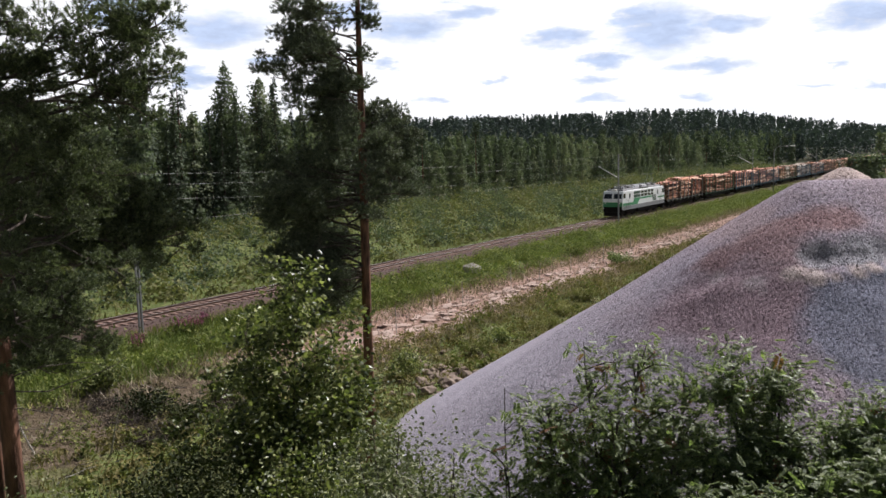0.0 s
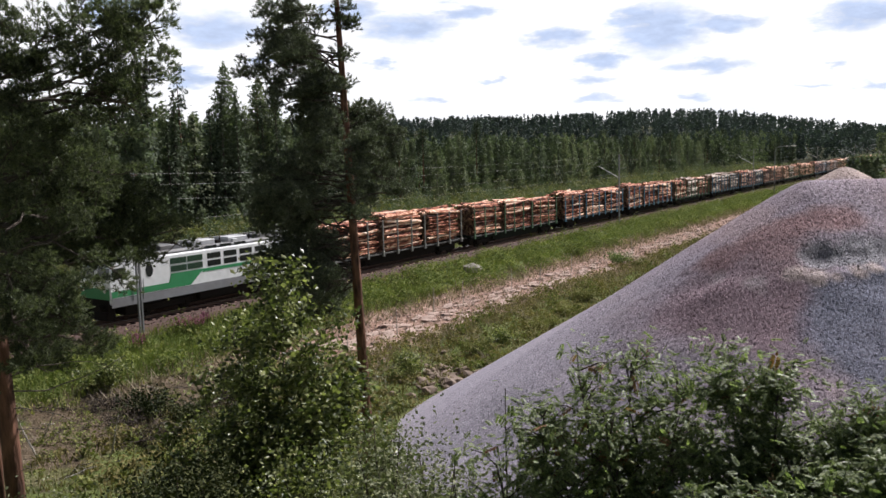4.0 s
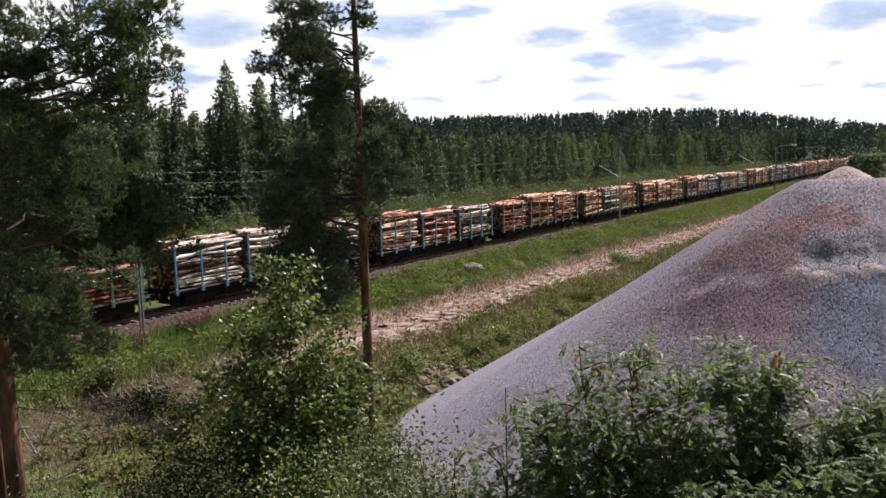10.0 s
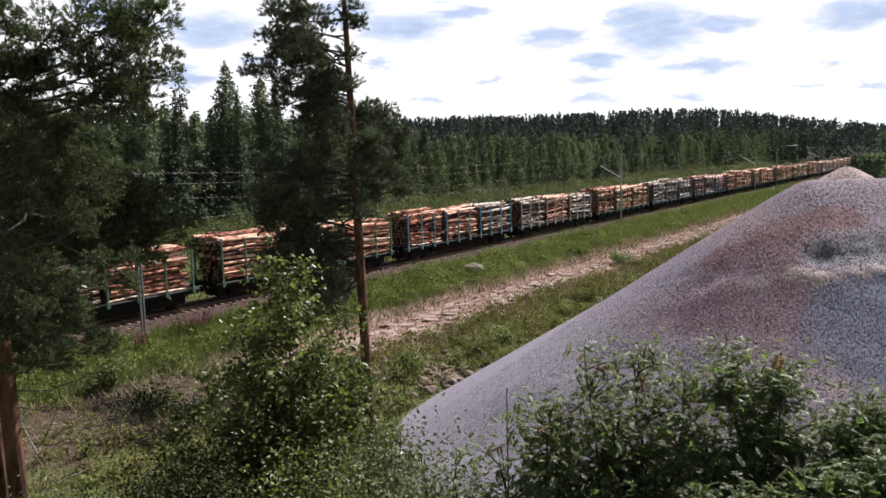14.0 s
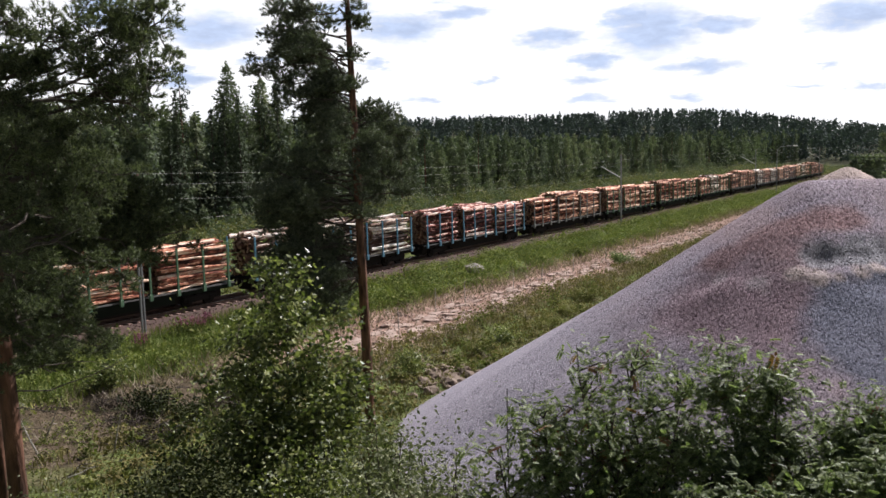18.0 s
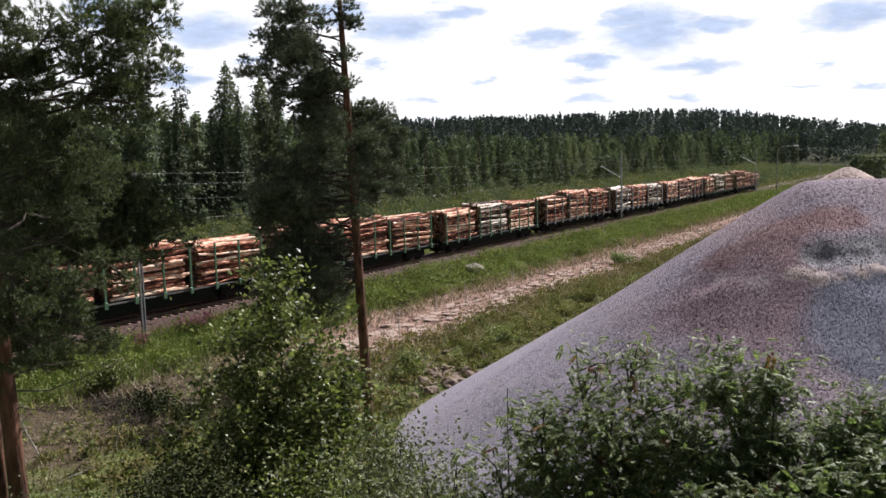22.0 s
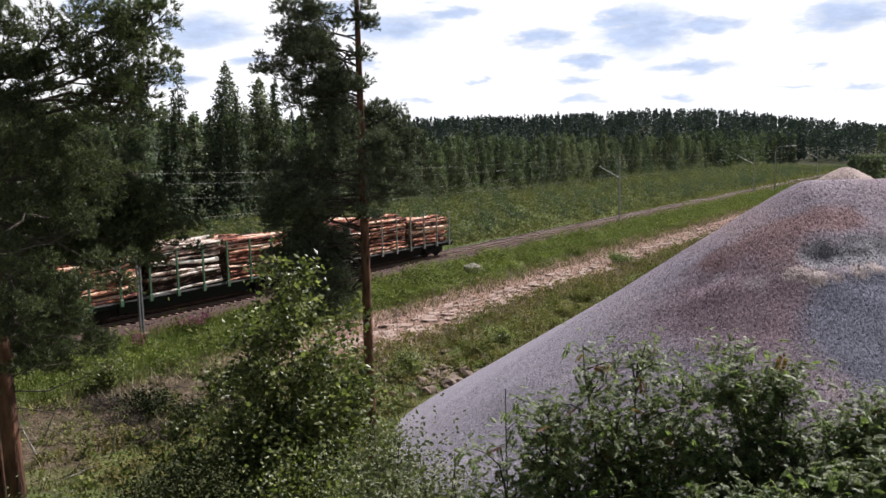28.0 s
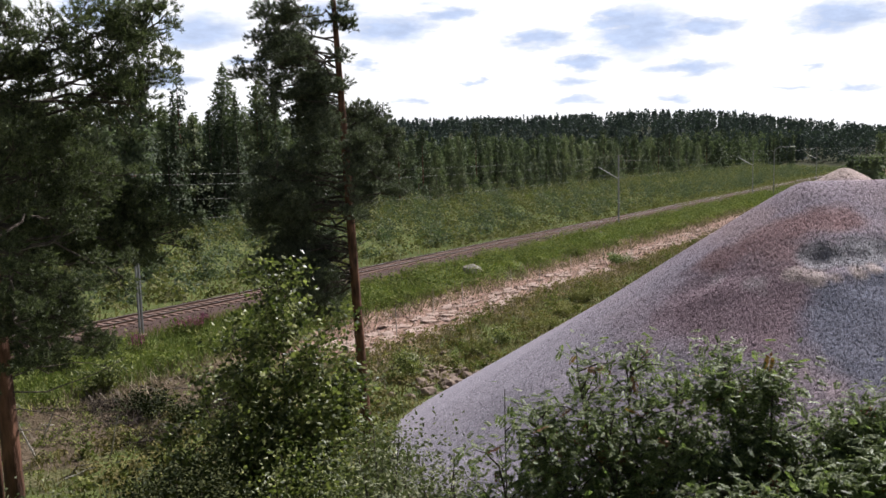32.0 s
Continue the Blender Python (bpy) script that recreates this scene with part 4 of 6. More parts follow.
def rowan_shrubs():
    out = []
    rng = np.random.default_rng(71)
    for (x, y, z, tops, seed) in ((1.75, 7.6, 5.2, [(-0.45, 0.1, 2.7), (0.1, 0.2, 2.7), (0.5, 0, 2.5), (-0.2, -0.3, 2.2), (0.3, -0.5, 2.0), (-0.8, 0, 2.2)], 72),
                                 (2.85, 7.3, 5.2, [(-0.15, 0.1, 2.65), (0.2, 0, 2.5), (-0.45, -0.2, 1.9), (0.3, -0.3, 1.9)], 73),
                                 (3.5, 6.8, 5.1, [(0.1, 0.1, 2.3), (0.45, 0, 2.5), (-0.3, 0, 1.85), (0.3, -0.3, 1.8)], 74),
                                 (0.78, 7.4, 5.0, [(-0.3, 0, 1.95), (0.15, 0.1, 2.15), (0.45, -0.2, 2.0)], 76),
                                 (2.35, 6.4, 5.2, [(-0.3, 0, 1.5), (0.2, 0.1, 1.65), (0.5, -0.1, 1.45)], 77),
                                 (4.3, 7.0, 5.0, [(0.0, 0.1, 2.1), (0.4, 0, 2.0), (-0.4, 0, 1.7)], 75),
                                 (3.3, 6.0, 5.3, [(0.0, 0.1, 1.9), (0.35, 0, 2.1), (-0.35, 0.1, 1.6), (0.15, -0.3, 1.6)], 78),
                                 (3.85, 6.7, 5.2, [(0.0, 0.1, 2.15), (0.3, -0.1, 2.3), (-0.3, 0.0, 1.9), (0.1, -0.4, 1.8)], 79)):
        stems = [(tx * 0.25, ty * 0.25, tx, ty, tz * 0.86, 0.5) for tx, ty, tz in tops]
        tree, P = shrub("rowan_shrub", Matrix.Translation((x, y, z)), stems, M_ROWAN, M_DARK_BARK, 0.031, (15500 if x < 2 else 23500) if len(tops) > 3 else (8500 if x < 2 else 12500), "green rowan shrub with clusters of reddish berries", "shrub", seed, 0.38, 0.19, feathered=0.095)
        r = np.random.default_rng(seed)
        for k in range(9):
            c = np.array(P[r.integers(len(P))])
            v, f = stones(r, c + r.normal(0, 0.03, (26, 3)), 0.009, 0.2)
            piece("berry_cluster", mesh("berry_cluster", v, f, M_BERRY), tree, None, "small orange-red berries")
        C = np.array(P)[r.integers(0, len(P), 60)] + r.normal(0, 0.08, (60, 3))
        v, f = pinnate_leaves(r, C, unit(r, 60), 0.14, 6)
        piece("turned_leaves", mesh("turned_leaves", v, f, M_TURNED), tree, None, "reddish brown turning leaves")
        out.append(tree)
    return out


ROWANS = rowan_shrubs()


def spruce_meshes(seed, h, r):
    rng = np.random.default_rng(seed)
    C, S = [], []
    z = 0.08 * h
    while z < h * 0.985:
        t = z / h
        rad = r * (1 - t) ** 0.85 * (0.85 + 0.3 * rng.random()) + 0.12
        n = max(5, int(rad * 5.5))
        for k in range(n):
            a = rng.random() * 6.283
            for q in np.linspace(0.25, 1.0, max(3, int(rad * 3.4))):
                d = rad * q * (0.8 + 0.35 * rng.random())
                C.append((math.cos(a) * d, math.sin(a) * d, z - 0.25 * d + rng.normal(0, 0.12)))
        z += 0.42 + 0.25 * (1 - t)
    C = np.array(C)
    v, f = leaf_quads(rng, C, 0.29, 0.55, 0.4, 0.4, np.stack([C[:, 0], C[:, 1], 0.6 + 0.3 * np.hypot(C[:, 0], C[:, 1])], 1), 0.8)
    crown = mesh("crown", v, f, M_SPRUCE)
    trunk = mesh("trunk", *tube([(0, 0, -0.5), (0, 0, h * 0.5), (0, 0, h)], [0.014 * h, 0.009 * h, 0.02], 7), M_DARK_BARK)
    return trunk, crown


def broadleaf_meshes(seed, h, r, mat, low=0.1):
    rng = np.random.default_rng(seed)
    C = []
    n = int(30 + 4.2 * h)
    for k in range(n):
        t = rng.random()
        z = h * (low + (0.98 - low) * t)
        rad = r * (0.18 + 0.95 * math.sin(math.pi * (0.12 + 0.86 * t ** 0.8)) ** 0.8) * (1.2 - 0.65 * t)
        a = rng.random() * 6.283
        d = rad * math.sqrt(rng.random())
        c = np.array([math.cos(a) * d, math.sin(a) * d, z])
        C.append(c + rng.normal(0, 1, (19, 3)) * np.array([0.5, 0.5, 0.5]) * (0.4 + 0.35 * rng.random()) * (0.6 + 0.2 * r))
    C = np.concatenate(C)
    v, f = leaf_quads(rng, C, 0.2 if h > 8 else 0.15, 0.65, 0.25, 0.4, np.stack([C[:, 0], C[:, 1], 0.8 + 0 * C[:, 0]], 1), 0.8)
    crown = mesh("crown", v, f, mat)
    trunk = mesh("trunk", *tube([(0, 0, -0.5), (0.1, 0, h * 0.5), (0, 0.1, h * 0.92)], [0.007 * h, 0.005 * h, 0.015], 7), M_BIRCH_BARK)
    return trunk, crown


def forest_pine_meshes(seed, h):
    rng = np.random.default_rng(seed)
    C = []
    for k in range(40):
        t = rng.random()
        z = h * (0.45 + 0.53 * t)
        a, d = rng.random() * 6.283, (1.7 - 1.1 * t) * (0.4 + 0.6 * rng.random())
        C.append(np.array([math.cos(a) * d, math.sin(a) * d, z]) + rng.normal(0, 1, (26, 3)) * np.array([0.45, 0.45, 0.28]))
    v, f = leaf_quads(rng, np.concatenate(C), 0.22, 0.5, 0.3)
    return mesh("trunk", *tube([(0, 0, -0.5), (0.1, 0, h * 0.5), (0, 0, h)], [0.011 * h, 0.009 * h, 0.02], 7), M_PINE_BARK), mesh("crown", v, f, M_SPRUCE)


def stand(name, meshes, label, category, group):
    t = empty(name, pose(0, -40, -60), label, category, group)
    piece("trunk", meshes[0], t)
    piece("crown", meshes[1], t)
    return t


SLIM = []


def build_forest():
    rng = np.random.default_rng(81)
    G = "trees of the forest edge"
    spr = [stand("spruce_tree", spruce_meshes(82 + k, h, r), "tall dark green spruce at the forest edge", "spruce tree", G) for k, (h, r) in enumerate(((14.5, 2.2), (17.0, 2.4), (18.5, 2.8), (21.0, 3.0)))]
    bir = [stand("birch_tree", broadleaf_meshes(88 + k, h, r, M_BIRCHFAR), "slender leafy green birch at the forest edge", "birch tree", G) for k, (h, r) in enumerate(((4.6, 1.4), (9.5, 1.7), (14.0, 1.9), (16.5, 2.1), (18.5, 2.6)))]
    pin = [stand("pine_tree", forest_pine_meshes(94 + k, h), "straight pine with a bare trunk in the forest", "pine tree", G) for k, h in enumerate((16.0, 20.0))]
    used = set()

    def plant(kind, p, swell=1.0):
        k = rng.uniform(0.86, 1.1) * swell
        m = Matrix.Translation((p.x, p.y, float(ground_z(p.x, p.y)) - 0.1)) @ Matrix.Rotation(rng.random() * 6.283, 4, "Z") @ Matrix.Diagonal((k * rng.uniform(0.72, 1.12), k * rng.uniform(0.72, 1.12), k * rng.uniform(0.82, 1.08), 1))
        if kind.name in used:
            copy_thing(kind, m)
        else:
            kind.matrix_basis = m
            used.add(kind.name)

    for row, (step, off) in enumerate(((3.4, 48.5), (2.5, 52.0), (3.0, 56.0))):
        for s in np.arange(-8 if row else 30, 350, step):
            tall = s < 118
            o = off + rng.uniform(-1.4, 1.4) + 2.0 * math.sin(s * 0.055)
            p = track(s + rng.uniform(-1.2, 1.2), o)
            r = rng.random()
            if row == 0:
                if r < 0.3:
                    continue
                kind = bir[0] if r < 0.72 else (bir[1] if r < 0.95 else spr[0])
            elif tall:
                kind = spr[2] if r < 0.32 else spr[3] if r < 0.5 else bir[4] if r < 0.78 else pin[1] if r < 0.86 else bir[3]
            else:
                kind = spr[0] if r < 0.1 else spr[1] if r < 0.18 else bir[2] if r < 0.5 else bir[3] if r < 0.9 else pin[0]
            plant(kind, p, 1.24 if tall and row and s > 45 else 0.97 if row else 1.0)
    # the tall slim trees that stand over the wood
    for s, off, h, seed in ((87.5, 53.5, 25.0, 140), (96.5, 55.5, 23.2, 141), (72.0, 54.0, 20.5, 142)):
        p = track(s, off)
        r = np.random.default_rng(seed)
        t = 1 - r.random(10000) ** 0.55
        a = r.random(10000) * 6.283
        d = (5.4 * (1 - t) ** 0.78 + 0.05) * np.sqrt(r.random(10000)) * (0.75 + 0.5 * np.sin(t * 60 + a * 2) ** 2)
        v, f = leaf_quads(r, np.stack([np.cos(a) * d, np.sin(a) * d, h * (0.14 + 0.86 * t)], 1), 0.21, 0.65, 0.2)
        trunk = mesh("trunk", *tube([(0, 0, -0.5), (0.1, 0, h * 0.5), (0, 0, h * 0.95)], [0.14, 0.09, 0.02], 7), M_BIRCH_BARK)
        c = stand("birch_tree", (trunk, mesh("crown", v, f, M_BIRCHFAR)), "very tall slender birch over the forest edge", "birch tree", G)
        c.matrix_basis = Matrix.Translation((p.x, p.y, float(ground_z(p.x, p.y))))
        SLIM.append(c)
    for s, off, k in ((70.0, 50.5, 3), (74.5, 49.5, 2), (79.0, 51.0, 3), (83.0, 49.5, 3), (92.0, 50.5, 2), (66.0, 51.5, 3), (101.0, 50.0, 3), (106.0, 51.5, 2), (77.0, 53.0, 3), (86.0, 52.5, 2), (97.0, 53.0, 3)):
        plant(spr[k], track(s, off), 1.22)
    # birches standing out into the meadow
    for x, y, k in ((-26.5, 74, 3), (-30.5, 76, 3)):
        copy_thing(bir[k], Matrix.Translation((x, y, float(ground_z(x, y)) - 0.1)) @ Matrix.Rotation(x, 4, "Z"))
    # a dark clump of spruces where the wood comes close to the line
    for x, y, k in ((164, 402, 3), (169.5, 409, 2), (158.5, 406, 3), (174, 404, 3), (167, 414, 2), (161, 413, 3)):
        copy_thing(spr[k], Matrix.Translation((x, y, float(ground_z(x, y)) - 0.2)) @ Matrix.Rotation(x, 4, "Z"))
    # small trees beside the lane behind the heap
    for x, y, k in ((66.6, 132, 1), (68.3, 131, 1), (70, 133, 1), (72.5, 134, 1), (70.5, 137, 1), (74, 137, 2), (66.5, 128, 0), (76, 135, 2), (69.2, 129.5, 1)):
        copy_thing(bir[k], Matrix.Translation((x, y, float(ground_z(x, y)) - 0.2)) @ Matrix.Diagonal((1.3, 1.3, 1.15, 1)))


build_forest()


def woods(name, spots, quads, size, seed, mat, label):
    """Trees beyond counting, joined."""
    rng = np.random.default_rng(seed)
    C, W = [], []
    for x, y, z, h, r, conic in spots:
        t = 1 - rng.random(quads) ** (0.75 if conic else 0.9)
        rad = r * ((1 - t) ** 0.9 if conic else np.sin(np.pi * np.clip(0.15 + 0.85 * t, 0, 1)) ** 0.7)
        a = rng.random(quads) * 6.283
        d = rad * np.sqrt(rng.random(quads)) + 0.05
        C.append(np.stack([x + np.cos(a) * d, y + np.sin(a) * d, z + h * (0.06 + 0.94 * t)], 1))
        W.append(np.stack([np.cos(a), np.sin(a), 0.55 + 0 * a], 1))
    v, f = leaf_quads(rng, np.concatenate(C), size, 0.6, 0.3, 0.4, np.concatenate(W), 0.8)
    tagged(piece(name, mesh(name, v, f, mat)), label, "woods", kind="stuff")


def build_woods():
    rng = np.random.default_rng(101)
    spots = []
    for k in range(1250):
        s, off = rng.uniform(-25, 520), 60 + 60 * rng.random() ** 1.5
        if s > 340:
            off -= 12
        p = track(s, off)
        tall = 1.28 if s < 118 else 1.0
        spots.append((p.x, p.y, float(ground_z(p.x, p.y)), (11.6 + 3.6 * rng.random()) * tall, rng.uniform(1.8, 2.8), rng.random() < 0.35))
    cut = 620
    woods("far_woods", spots[:cut], 120, 0.5, 102, M_SPRUCE, "dense dark green mixed forest behind the meadow")
    woods("far_birch_woods", spots[cut:], 120, 0.5, 104, M_BIRCHFAR, "lighter green birches in the forest behind the meadow")
    spots = []
    while len(spots) < 3000:
        a, d = radians(rng.uniform(-34, 40)), 420 + 330 * rng.random() ** 0.8
        x, y = math.sin(a) * d, math.cos(a) * d
        off = x * TRACK_N.x + y * TRACK_N.y - TRACK_D
        if abs(off) < 10 or (off < 45 and d < 470):
            continue
        spots.append((x, y, float(ground_z(x, y)), 9.5 + 4.2 * float(smooth_step(radians(7), radians(21), a)) + 1.8 * rng.random() + 2.2 * rng.random() ** 8, rng.uniform(2.2, 3.4), rng.random() < 0.7))
    woods("hill_woods", spots, 66, 0.9, 103, M_HAZED_WOOD, "distant dark spruce forest on a low hill, haze tinted into its leaves")


build_woods()


# ---- meadow and verge ----
def scatter(rng, n, s0, s1, o0, o1):
    s, o = rng.uniform(s0, s1, n), rng.uniform(o0, o1, n)
    P = np.outer(s, np.array(TRACK_U)) + np.outer(TRACK_D + o + BEND * s * np.abs(s), np.array(TRACK_N))
    P[:, 2] = ground_z(P[:, 0], P[:, 1])
    return P


def mounds(rng, feet, heights, wide, per, size):
    """Low leafy humps: leaves on rough domes, facing outwards."""
    C, W = [], []
    for P, h in zip(feet, heights):
        n = int(per * (0.5 + h))
        d = unit(rng, n)
        d[:, 2] = np.abs(d[:, 2])
        r = (0.75 + 0.35 * rng.random(n))[:, None]
        lobe = (1 + 0.25 * np.sin(d[:, :1] * 5 + P[0]) + 0.2 * np.cos(d[:, 1:2] * 6 + P[1]))
        q = d * r * lobe * np.array([wide * h * rng.uniform(0.7, 1.3), wide * h * rng.uniform(0.7, 1.3), h])
        C.append(P + q)
        W.append(d + np.array([0, 0, 0.3]))
    return leaf_quads(rng, np.concatenate(C), size, 0.6, 0.2, 0.4, np.concatenate(W), 0.75)


def build_greens():
    rng = np.random.default_rng(111)
    # bushes of the meadow
    P = scatter(rng, 2300, 8, 420, 4.5, 53)
    off = P[:, 0] * TRACK_N.x + P[:, 1] * TRACK_N.y - TRACK_D
    h = (0.25 + 1.1 * rng.random(len(P)) ** 1.6) * (0.8 + 1.1 * np.maximum(0.0, (off - 12) / 40) ** 1.2) * np.where(rng.random(len(P)) < 0.85, 1.0, 1.6)
    v, f = mounds(rng, P, h * 1.2, 1.05, 44, 0.18)
    tagged(piece("meadow_bushes", mesh("meadow_bushes", v, f, M_BUSH)), "low green bushes and saplings in the meadow", "bushes", kind="stuff")
    v, f = blades(rng, scatter(rng, 24000, 5, 330, 2.4, 54), 0.42, 0.075)
    v2, f2 = blades(rng, scatter(rng, 7000, 95, 300, -2.6, 2.6) + np.array([0, 0, 0.3]), 0.22, 0.06)
    v, f = np.concatenate([v, v2]), np.concatenate([f, f2 + len(v)])
    v3, f3 = mounds(rng, np.concatenate([scatter(rng, 420, 84, 330, -3.6, -1.7), scatter(rng, 260, 90, 330, 1.6, 3.4), scatter(rng, 240, 140, 330, -1.6, 1.6) + np.array([0, 0, 0.2])]), rng.uniform(0.2, 0.55, 920), 1.5, 40, 0.12)
    v, f = np.concatenate([v, v3]), f.tolist() + (f3 + len(v)).tolist()
    tagged(piece("meadow_grass", mesh("meadow_grass", v, f, M_GRASS)), "tall green meadow grass", "grass", kind="stuff")
    v, f = blades(rng, np.concatenate([scatter(rng, 8000, 0, 170, -10.2, -2.2), scatter(rng, 5000, 20, 170, -3.4, -1.9)]), 0.3, 0.045)
    tagged(piece("verge_grass", mesh("verge_grass", v, f, M_VERGE)), "lush bright green grass beside the railway", "grass", kind="stuff")
    v, f = blades(rng, scatter(rng, 24000, -8, 52, -9.8, -3.2), 0.55, 0.018, 0.25)
    tagged(piece("tall_grass", mesh("tall_grass", v, f, M_LUSH)), "tall dark green grass beside the railway", "grass", kind="stuff")
    P = np.concatenate([scatter(rng, 1000, 44, 210, -9.9, -3.0), scatter(rng, 90, 5, 44, -9.6, -3.2)])
    v, f = mounds(rng, P, rng.uniform(0.22, 0.95, len(P)) * np.where(rng.random(len(P)) < 0.85, 1.0, 1.5), 1.2, 125, 0.078)
    tagged(piece("verge_weeds", mesh("verge_weeds", v, f, M_VERGE)), "leafy green weeds on the verge", "weeds", kind="stuff")
    for name, mat, count, lo, hi, o0, o1, label in (("verge_bushes", M_THICKET, 200, 0.5, 1.15, -9.5, -3.6, "darker green low bushes on the verge"), ("rough_bushes", M_THICKET, 170, 0.35, 0.95, -27, -16.5, "small green bushes between heap and cleared strip"), ("meadow_saplings", M_BIRCHFAR, 860, 0.8, 2.8, 8, 53, "dark green saplings scattered over the meadow")):
        C = []
        for P in scatter(rng, count, -18 if o1 < -10 else 8, 110 if o1 < -10 else 200 if o1 < 0 else 400, o0, o1):
            if o1 < 0 and float(heap_z(P[0], P[1])) > P[2]:
                continue
            h = rng.uniform(lo, hi)
            q = rng.normal(0, 1, (int(50 + 40 * h), 3)) * np.array([0.36, 0.36, 0.42]) * h
            q[:, 2] = np.abs(q[:, 2]) * 1.3
            C.append(P + q)
        v, f = leaf_quads(rng, np.concatenate(C), 0.1 if o1 < 0 else 0.16, 0.6, 0.2)
        tagged(piece(name, mesh(name, v, f, mat)), label, "bushes", kind="stuff")
    P = np.concatenate([scatter(rng, 6500, 20, 150, -11.2, -9.0), scatter(rng, 5000, 20, 130, -18, -15.8)])
    P = P[heap_z(P[:, 0], P[:, 1]) < P[:, 2] + 0.1]
    v, f = blades(rng, P, 0.5, 0.03, 0.5)
    tagged(piece("strip_fringe", mesh("strip_fringe", v, f, M_DRY)), "brownish dry stalks along the cleared strip", "grass", kind="stuff")
    P = scatter(rng, 12000, 8, 120, -27, -15.5)
    P = P[heap_z(P[:, 0], P[:, 1]) < P[:, 2] + 0.1]
    v, f = blades(rng, P, 0.36, 0.035)
    tagged(piece("rough_grass", mesh("rough_grass", v, f, M_ROUGH)), "rough green grass between heap and cleared strip", "grass", kind="stuff")
    P = scatter(rng, 9000, -15, 120, -26, -9.0)
    P = P[heap_z(P[:, 0], P[:, 1]) < P[:, 2] + 0.1]
    v, f = blades(rng, P, 0.45, 0.02, 0.6)
    tagged(piece("dry_grass", mesh("dry_grass", v, f, M_DRY)), "dry brownish grass stalks", "grass", kind="stuff")
    P = scatter(rng, 2000, 16, 130, -28, -15)
    P = P[heap_z(P[:, 0], P[:, 1]) < P[:, 2]]
    v, f = mounds(rng, P, rng.uniform(0.15, 0.55, len(P)), 1.2, 70, 0.07)
    tagged(piece("rough_weeds", mesh("rough_weeds", v, f, M_ROUGH)), "olive green weeds on rough ground", "weeds", kind="stuff")
    P = scatter(rng, 150, 3, 36, -19, -9.3)
    v, f = mounds(rng, P, rng.uniform(0.2, 0.6, len(P)), 1.2, 110, 0.055)
    tagged(piece("felling_weeds", mesh("felling_weeds", v, f, M_THICKET)), "dark green weeds between felling waste", "weeds", kind="stuff")
    # pale stones of the cleared strip
    v, f = stones(rng, scatter(rng, 3200, 36, 150, -16.5, -9.8), 0.11, 0.8)
    tagged(piece("rubble", mesh("rubble", v, f, M_ROCK)), "pale pinkish stone rubble", "rubble", kind="stuff")


build_greens()


# ---- timber train ----
TRAIN_FRONT, TRAIN_SPEED, TRAIN_GAIN = 110.6, 20.472, 0.00285


def train_rows(ds):
    late = np.interp(range(0, 33, 2), (0, 3.5, 6, 9, 12, 14, 17, 20, 23, 25, 28, 32), (0.0, 0.0, 0.4, 0.85, 1.2, 1.5, 1.35, 1.3, 1.4, 0.9, 0.25, 0.1))
    return [(t, track_pose(TRAIN_FRONT - TRAIN_SPEED * t - TRAIN_GAIN * t * t + d + ds)) for t, d in zip(range(0, 33, 2), late)]


M_LOG = {
    "pine": log_material("pine_logs", [(0.3, (0.03, 0.015, 0.012)), (0.45, (0.18, 0.058, 0.04)), (0.57, (0.45, 0.172, 0.105)), (0.7, (0.75, 0.43, 0.29)), (0.88, (0.9, 0.74, 0.6))]),
    "old pine": log_material("dark_pine_logs", [(0.3, (0.02, 0.01, 0.01)), (0.5, (0.09, 0.028, 0.026)), (0.6, (0.28, 0.08, 0.065)), (0.68, (0.62, 0.33, 0.26)), (0.8, (0.9, 0.78, 0.7))]),
    "birch": log_material("birch_logs", [(0.38, (0.03, 0.018, 0.015)), (0.51, (0.12, 0.065, 0.045)), (0.6, (0.42, 0.29, 0.23)), (0.72, (0.72, 0.62, 0.54)), (0.9, (0.88, 0.83, 0.77))]),
}
# log ends: weathered brown, darkened further for the shade at the stack gaps
M_CUT = plain("cut_wood", (0.27, 0.17, 0.11), 0.85, 0, 12, 0.4, (0.25, 0.15, 0.08))
M_FRAME = plain("wagon_frame_paint", (0.012, 0.010, 0.009), 0.8, 0.0, 3, 0.4, (0.028, 0.02, 0.016))
M_FRAME_GREEN = plain("green_frame_paint", (0.010, 0.016, 0.011), 0.75, 0.0, 3, 0.4, (0.026, 0.022, 0.018))
M_STAKE = {"dark grey": plain("dark_stake_paint", (0.24, 0.24, 0.22), 0.6, 0.1, 3, 0.4), "pale grey": plain("pale_stake_paint", (0.36, 0.39, 0.41), 0.5, 0.1, 3, 0.4), "green": plain("green_stake_paint", (0.085, 0.185, 0.10), 0.5, 0.1, 3, 0.4),
           "blue": plain("blue_stake_paint", (0.10, 0.27, 0.40), 0.5, 0.1, 3, 0.4)}
M_RUN = plain("running_gear", (0.016, 0.014, 0.013), 0.75, 0.1, 5, 0.5, (0.035, 0.025, 0.02))
for dull in (M_FRAME, M_FRAME_GREEN, M_RUN):
    dull.node_tree.nodes["Principled BSDF"].inputs["Specular IOR Level"].default_value = 0.12
M_DUSTY = plain("dusty_rail_paint", (0.17, 0.165, 0.16), 0.7, 0.0, 3, 0.5, (0.08, 0.065, 0.055))
WAGON_PITCH = 21.35


